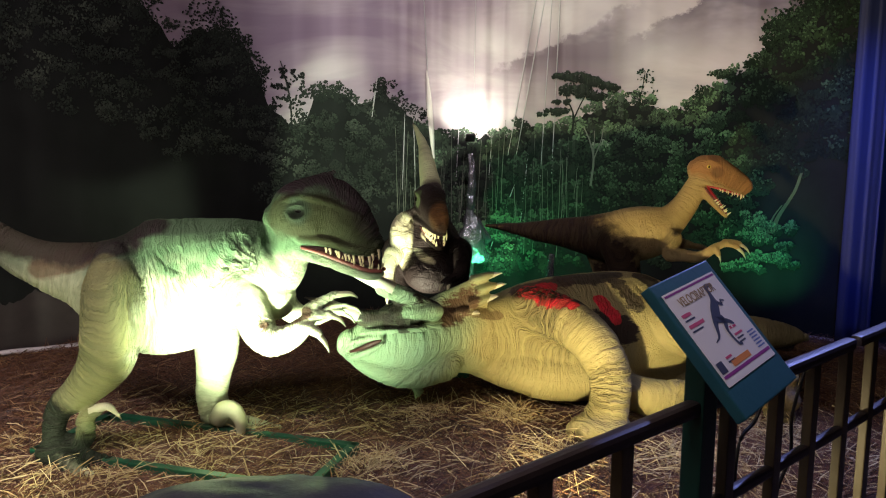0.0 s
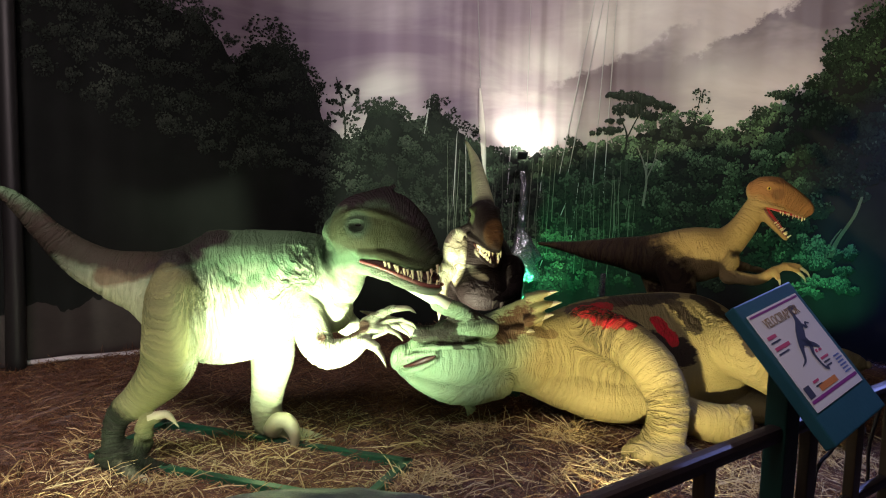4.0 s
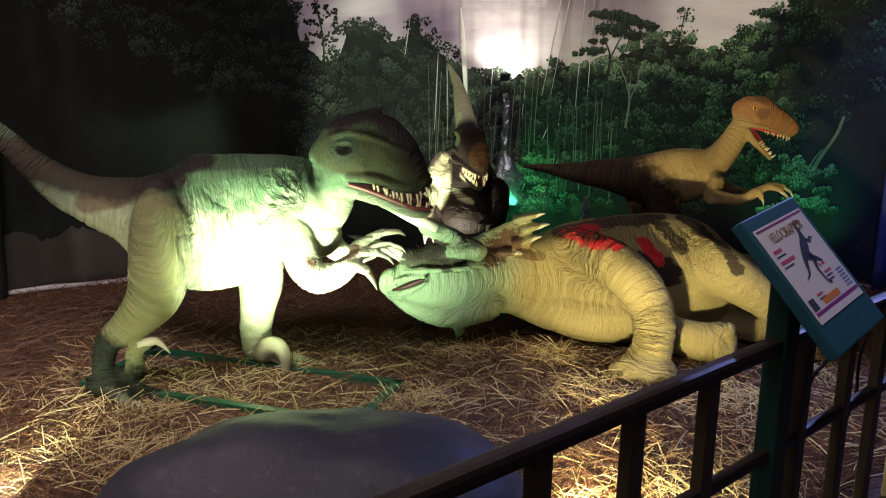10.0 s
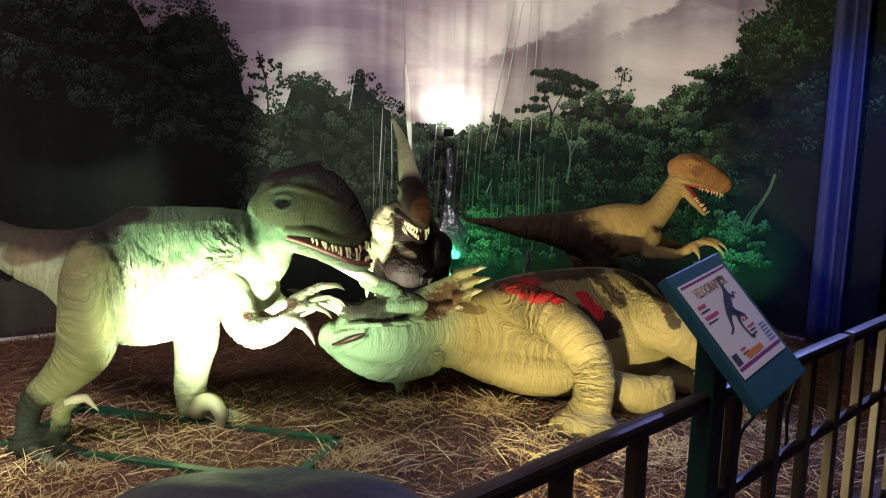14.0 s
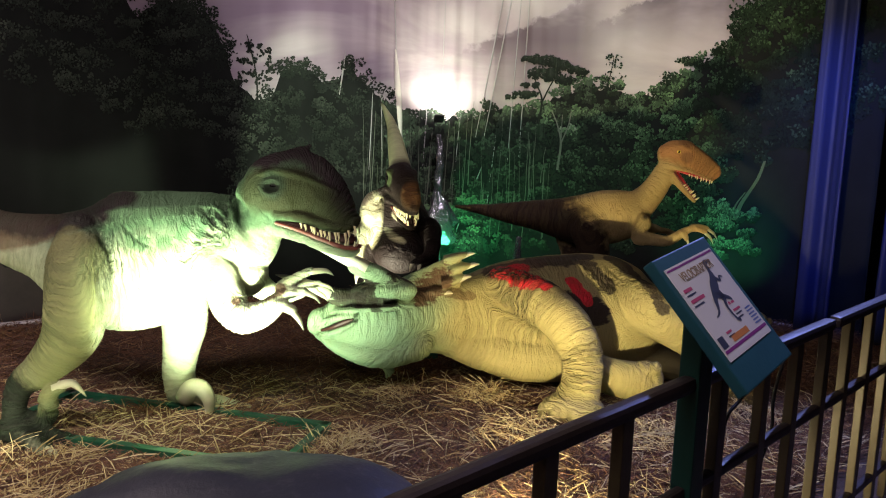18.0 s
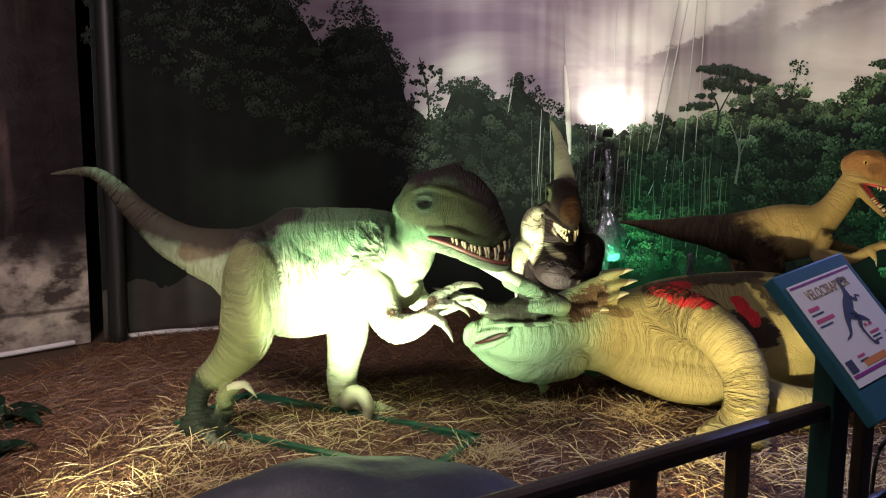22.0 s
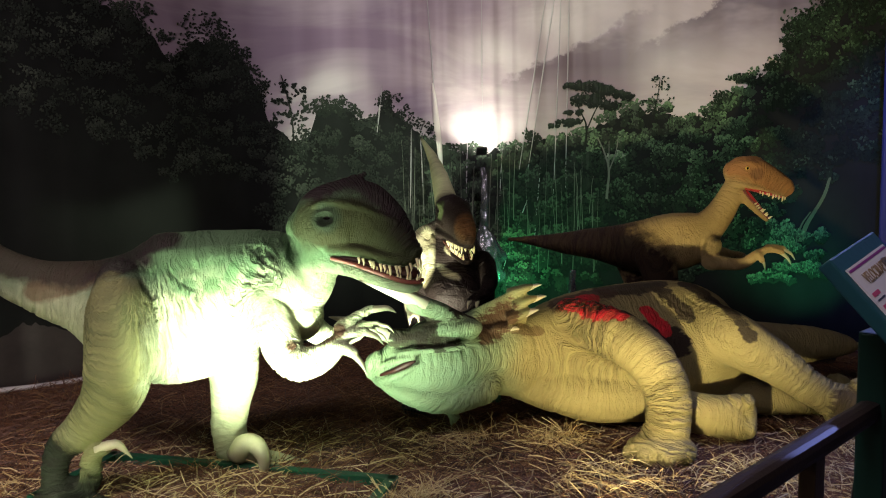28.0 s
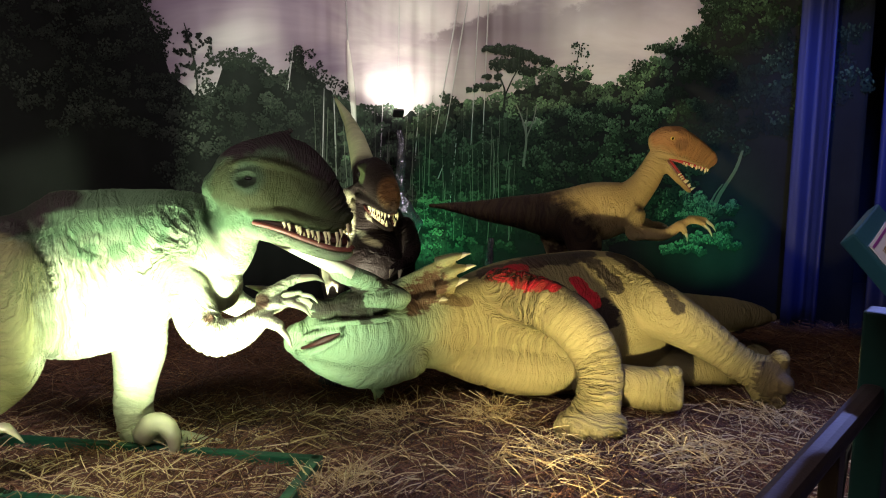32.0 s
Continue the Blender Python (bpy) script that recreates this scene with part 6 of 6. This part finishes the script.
# ---- sign on its post ----
sign = tagged(new("information_sign"), "sloping blue information board on a dark green post", "sign")
sign.location = (*(P0 + D * 0.63)[:2], 0)
bm = bmesh.new()
box(bm, (0.075, 0.06, 1.12), (0, 0, 0.56), rot=Euler((0, 0, math.atan2(D.y, D.x))).to_matrix(), bevel=0.006)
part("post", bm, M["post_green"], sign)
bm = bmesh.new()
box(bm, (0.2, 0.14, 0.02), (0, 0, 0.0), rot=Euler((0, 0, math.atan2(D.y, D.x))).to_matrix(), bevel=0.004)
part("foot_plate", bm, M["post_green"], sign)
E1, E2 = Vector((0.637, 0.762, 0.121)).normalized(), Vector((0.597, -0.314, -0.740))
E2 = (E2 - E1 * E2.dot(E1)).normalized()
E3 = E1.cross(-E2).normalized()
MID = Vector((0.7325, 1.4525, 1.1935))
BOARD = Matrix(((E1.x, -E2.x, E3.x, MID.x - sign.location.x), (E1.y, -E2.y, E3.y, MID.y - sign.location.y), (E1.z, -E2.z, E3.z, MID.z), (0, 0, 0, 1)))


def on_board(name, bm, mat, label="", parent=None, smooth=False):
    for v in bm.verts:
        v.co = BOARD @ v.co
    return part(name, bm, mat, parent or sign, label, smooth)


bm = bmesh.new()
box(bm, (0.305, 0.375, 0.03), (0, -0.022, -0.018), bevel=0.004)
board = on_board("board", bm, M["board_blue"])
bm = bmesh.new()
box(bm, (0.265, 0.262, 0.002), (0, 0, -0.0015))
paper = on_board("poster", bm, M["paper"], "white printed poster with a raptor picture", board)


def ink(bm, x0, y0, x1, y1, z=0.0006):
    bm.faces.new([bm.verts.new((x, y, z)) for x, y in ((x0, y0), (x1, y0), (x1, y1), (x0, y1))])


def bars(rows, mat, label):
    for a in rows:
        bm = bmesh.new()
        ink(bm, *a)
        on_board("print", bm, M[mat], label, board)


bars([(-0.128, 0.121, 0.128, 0.126), (-0.128, -0.112, 0.128, -0.104)], "ink_purple", "purple border line")
bars([(-0.118, 0.058, -0.075, 0.067), (-0.118, 0.028, -0.045, 0.037), (0.03, -0.02, 0.04, -0.012), (0.045, -0.02, 0.062, -0.014), (0.03, -0.04, 0.07, -0.034), (-0.07, -0.075, -0.04, -0.069)], "ink_pink", "pink line of print")
bars([(-0.118, 0.047, -0.07, 0.051), (-0.118, 0.017, -0.065, 0.021), (-0.07, -0.085, -0.035, -0.081), (0.03, -0.05, 0.065, -0.046), (0.03, -0.06, 0.06, -0.056)], "ink_dark", "dark line of print")
bars([(-0.125, -0.100, -0.095, -0.07)], "ink_dark", "small dark printed square")
bars([(-0.06, -0.099, 0.035, -0.083)], "ink_orange", "orange printed band")
bars([(0.085, -0.095 + 0.009 * k, 0.122 - 0.004 * (k % 2), -0.091 + 0.009 * k) for k in range(6)], "ink_blue", "blue line of print")
# the printed raptor: a flat standing silhouette
bm = bmesh.new()
def flat(bm, keys, z=0.0009):
    rows = catmull(keys, 6)
    tan = np.gradient(rows[:, :2], axis=0)
    tan /= np.linalg.norm(tan, axis=1)[:, None] + 1e-9
    cols = [(bm.verts.new((x - t[1] * w, y + t[0] * w, z)), bm.verts.new((x + t[1] * w, y - t[0] * w, z))) for (x, y, w), t in zip(rows, tan)]
    for a, b in zip(cols, cols[1:]):
        bm.faces.new((a[0], a[1], b[1], b[0]))
flat(bm, [(-0.062, -0.03, 0.001), (-0.035, -0.02, 0.004), (-0.01, 0.012, 0.009), (0.02, 0.035, 0.016), (0.045, 0.058, 0.013), (0.052, 0.082, 0.007), (0.055, 0.1, 0.008), (0.072, 0.103, 0.005), (0.085, 0.098, 0.003)])
flat(bm, [(0.018, 0.03, 0.012), (0.028, 0.005, 0.009), (0.015, -0.02, 0.005), (0.02, -0.055, 0.004), (0.035, -0.065, 0.004)], 0.0012)
flat(bm, [(0.0, 0.02, 0.01), (0.045, 0.0, 0.006), (0.06, -0.012, 0.003)], 0.0012)
flat(bm, [(0.05, 0.06, 0.005), (0.068, 0.045, 0.004), (0.075, 0.055, 0.003), (0.09, 0.05, 0.002)], 0.0012)
on_board("print", bm, M["ink_dark"], "printed picture of a standing raptor", board)
# the word above it
cur = bpy.data.curves.new("title", "FONT")
cur.body, cur.size, cur.align_x, cur.extrude = "VELOCIRAPTOR", 0.034, "CENTER", 0.0004
tmp = new("title", cur)
title_mesh = bpy.data.meshes.new_from_object(tmp.evaluated_get(bpy.context.evaluated_depsgraph_get()))
bpy.data.objects.remove(tmp)
tb = bmesh.new()
tb.from_mesh(title_mesh)
for v in tb.verts:
    v.co = Vector((v.co.x * 0.74, v.co.y * 1.05 + 0.083, 0.001 + v.co.z))
on_board("title", tb, M["ink_gold"], "brown block letters", board)

# ---- boulder ----
bm = bmesh.new()
bmesh.ops.create_icosphere(bm, subdivisions=5, radius=1.0)
for v in bm.verts:
    p = v.co.copy()
    k = (abs(p.x) ** 2.5 + abs(p.y) ** 2.5 + abs(p.z) ** 2.5) ** (-1 / 2.5)
    v.co = Vector((p.x * k * 0.76, p.y * k * 0.45, p.z * k * (0.585 + 0.05 * p.x)))
    v.co += p * (0.05 * noise.noise(p * 1.5) + 0.018 * noise.noise(p * 4.0) + 0.006 * noise.noise(p * 12.0))
for v in bm.verts:
    v.co.z = max(v.co.z, 0.0)
    v.co += Vector((-0.57, 1.8, -0.01))
boulder = link_mesh("boulder", bm, M["boulder"], origin=(-0.57, 1.8, 0))
tagged(boulder, "dark blue-grey moulded boulder in front of the display", "boulder")

# ---- green base frame under the raptor's feet ----
R, A, B = Vector((-0.53, 3.5, 0.0)), Vector((-0.973, 0.23, 0)).normalized(), Vector((-0.23, -0.973, 0)).normalized()
base = tagged(new("floor_frame"), "green painted steel floor frame half buried in straw", "frame")
base.location = R
for name, start, along, ln in (("long_bar", Vector(), A, 1.5), ("long_bar", B * 0.56, A, 1.5), ("short_bar", Vector(), B, 0.56), ("short_bar", A * 1.5, B, 0.56)):
    bm = bmesh.new()
    box(bm, (ln + 0.04, 0.05, 0.05), start + along * ln / 2 + Vector((0, 0, 0.038)), rot=Euler((0, 0, math.atan2(along.y, along.x))).to_matrix(), bevel=0.004)
    part(name, bm, M["green_paint"], base)

rest = tagged(new("floor_bar"), "green painted steel bar under the fallen dinosaur", "frame")
rest.location = (-0.29, 4.89, 0)
bm = bmesh.new()
box(bm, (0.64, 0.06, 0.06), (0, 0, 0.05), rot=Euler((0, 0, 0.03)).to_matrix(), bevel=0.004)
part("bar", bm, M["green_paint"], rest)
bm = bmesh.new()
box(bm, (0.07, 0.4, 0.05), (0.28, 0.2, 0.04), rot=Euler((0, 0, 0.03)).to_matrix(), bevel=0.004)
part("cross_bar", bm, M["green_paint"], rest)

# ---- floodlights on the ground ----
def floodlight(at, to, glow):
    ob = tagged(new("floodlight"), "small square floodlight standing on the straw", "floodlight", "floodlights")
    d = (Vector(to) - Vector(at)).normalized()
    ob.matrix_world = Matrix.Translation(Vector(at) - d * 0.09) @ d.to_track_quat("Y", "Z").to_matrix().to_4x4()
    bm = bmesh.new()
    box(bm, (0.17, 0.05, 0.13), (0, 0, 0), bevel=0.008)
    part("housing", bm, M["black"], ob)
    for k in range(7):
        bm = bmesh.new()
        box(bm, (0.006, 0.03, 0.11), (-0.06 + 0.02 * k, -0.038, 0))
        part("cooling_fin", bm, M["black"], ob)
    bm = bmesh.new()
    box(bm, (0.14, 0.006, 0.10), (0, 0.027, 0))
    part("lens", bm, glow, ob)
    bm = bmesh.new()
    tube(bm, [(-0.1, 0, 0, 0.008, 0.008), (-0.1, -0.02, -0.1, 0.008, 0.008), (0.0, -0.02, -0.11, 0.008, 0.008), (0.1, -0.02, -0.1, 0.008, 0.008), (0.1, 0, 0, 0.008, 0.008)], sides=8)
    part("bracket", bm, M["black"], ob)
    return ob


n = Net("lamp_lens")
GLOW = n.done((0.8, 0.8, 0.8), 0.3, Emission_Color=(1, 1, 0.85, 1), Emission_Strength=4.0)
for at, to in ((LAMP_LEFT, (-1.86, 3.2, 0.36)), (LAMP_FRONT, (-1.1, 3.6, 0.62)), (LAMP_YELLOW, (1.1, 4.6, 0.75)), (LAMP_GREEN_SIDE, (2.4, 6.8, 1.2)), (LAMP_SIDE, (-0.34, 5.3, 0.95))):
    floodlight(at, to, GLOW)

# ---- straw ----
rs = random.Random(11)
def straw(name, mat, count, where, ln, label, lift=0.0, tall=0.25, thick=1.0):
    verts, faces = [], []
    for _ in range(count):
        x, y = where()
        z = 0.02 * noise.noise((x * 1.3, y * 1.3, 0)) - 0.015 + lift * rs.random() ** 2 + 0.035 * max(0, noise.noise((x * 2.1, y * 2.1, 7)))
        a, el = rs.uniform(0, math.pi), abs(rs.gauss(0, tall))
        l, w = ln * rs.uniform(0.4, 1.5), rs.uniform(0.0009, 0.0022) * thick
        d = Vector((math.cos(a) * math.cos(el), math.sin(a) * math.cos(el), math.sin(el) * 0.7))
        s = Vector((-math.sin(a), math.cos(a), 0)) * w
        up = Vector((0, 0, w * 1.4))
        p0 = Vector((x, y, z + 0.004))
        p1 = p0 + d * l * 0.5 + Vector((rs.gauss(0, 0.003), rs.gauss(0, 0.003), 0.010 * rs.random()))
        p2 = p0 + d * l - Vector((0, 0, 0.008))
        k = len(verts)
        for p in (p0, p1, p2):
            verts += [p - s, p + up, p + s]
        faces += [(k, k + 3, k + 4, k + 1), (k + 1, k + 4, k + 5, k + 2), (k + 3, k + 6, k + 7, k + 4), (k + 4, k + 7, k + 8, k + 5)]
    me = bpy.data.meshes.new(name)
    me.from_pydata(verts, [], faces)
    me.materials.append(mat)
    return tagged(new(name, me), label, "straw", kind="stuff")


def spread():
    while True:
        x, y = rs.uniform(-3.6, 3.4), rs.uniform(1.4, 7.0)
        if y > 1.5 + 1.06 * (x - 0.3) and y < 4.2 + 0.9 * (x + 4.5) and y < float(np.interp(x, LINE[1], LINE[2])) - 0.12:
            return x, y


def near():
    while True:
        x, y = rs.uniform(-2.4, 2.4), rs.uniform(2.2, 4.3)
        if y > 1.5 + 1.06 * (x - 0.3):
            return x, y


def tufts(places):
    def pick():
        x, y, r = rs.choice(places)
        return rs.gauss(x, r), rs.gauss(y, r * 0.7)
    return pick


straw("straw", M["straw"], 95000, spread, 0.16, "loose brown and golden straw over the floor", 0.02)
straw("straw", M["straw"], 70000, near, 0.14, "loose brown straw near the barrier", 0.03)
straw("straw", M["straw_pale"], 6000, near, 0.17, "pale dry straw stalks", 0.05, 0.18, 1.5)
straw("straw", M["straw_pale"], 4200, tufts([(0.62, 2.25, 0.22), (0.95, 2.6, 0.22), (0.75, 2.45, 0.2), (-1.55, 2.5, 0.16), (-1.3, 2.35, 0.12), (-0.42, 3.25, 0.10), (-1.4, 3.3, 0.26), (-1.75, 2.95, 0.3), (-0.2, 4.0, 0.14), (0.3, 3.95, 0.10), (1.15, 3.55, 0.12), (1.3, 3.4, 0.2), (0.5, 3.45, 0.16), (1.75, 3.9, 0.12)]), 0.12, "pale straw heaps round the figures", 0.09, 0.45)

# ---- artificial plants by the side sheet ----
def plant(at, blades, reach, seed):
    r = random.Random(seed)
    ob = tagged(new("artificial_plant"), "dark green plastic plant with broad drooping leaves", "plant", "plants by the side sheet")
    ob.location = at
    for k in range(blades):
        a = 2 * math.pi * k / blades + r.uniform(-0.3, 0.3)
        ln, up, w = reach * r.uniform(0.7, 1.1), r.uniform(0.5, 1.1), r.uniform(0.05, 0.08)
        d, s = Vector((math.cos(a), math.sin(a), 0)), Vector((-math.sin(a), math.cos(a), 0))
        bm = bmesh.new()
        prev = None
        for i in range(9):
            q = i / 8
            c = d * ln * q + Vector((0, 0, ln * (up * q - 0.9 * q * q)+ 0.02))
            h = w * math.sin(math.pi * min(0.97, 0.08 + q * 0.92)) * (1 + 0.25 * (i % 2))
            row = [bm.verts.new(c - s * h), bm.verts.new(c - Vector((0, 0, h * 0.35))), bm.verts.new(c + s * h)]
            if prev:
                for j in range(2):
                    bm.faces.new((prev[j], prev[j + 1], row[j + 1], row[j]))
            prev = row
        bmesh.ops.solidify(bm, geom=bm.faces[:], thickness=0.002)
        part("leaf", bm, M["leaf"], ob)
    bm = bmesh.new()
    tube(bm, [(0, 0, 0.0, 0.03, 0.03), (0, 0, 0.06, 0.022, 0.022), (0.005, 0, 0.1, 0.012, 0.012)], n=3, sides=10, up=(0, 1, 0))
    part("stem", bm, M["leaf"], ob)
    return ob


plant((-3.12, 3.15, 0.0), 9, 0.30, 1)
plant((-2.78, 2.62, 0.0), 8, 0.28, 2)
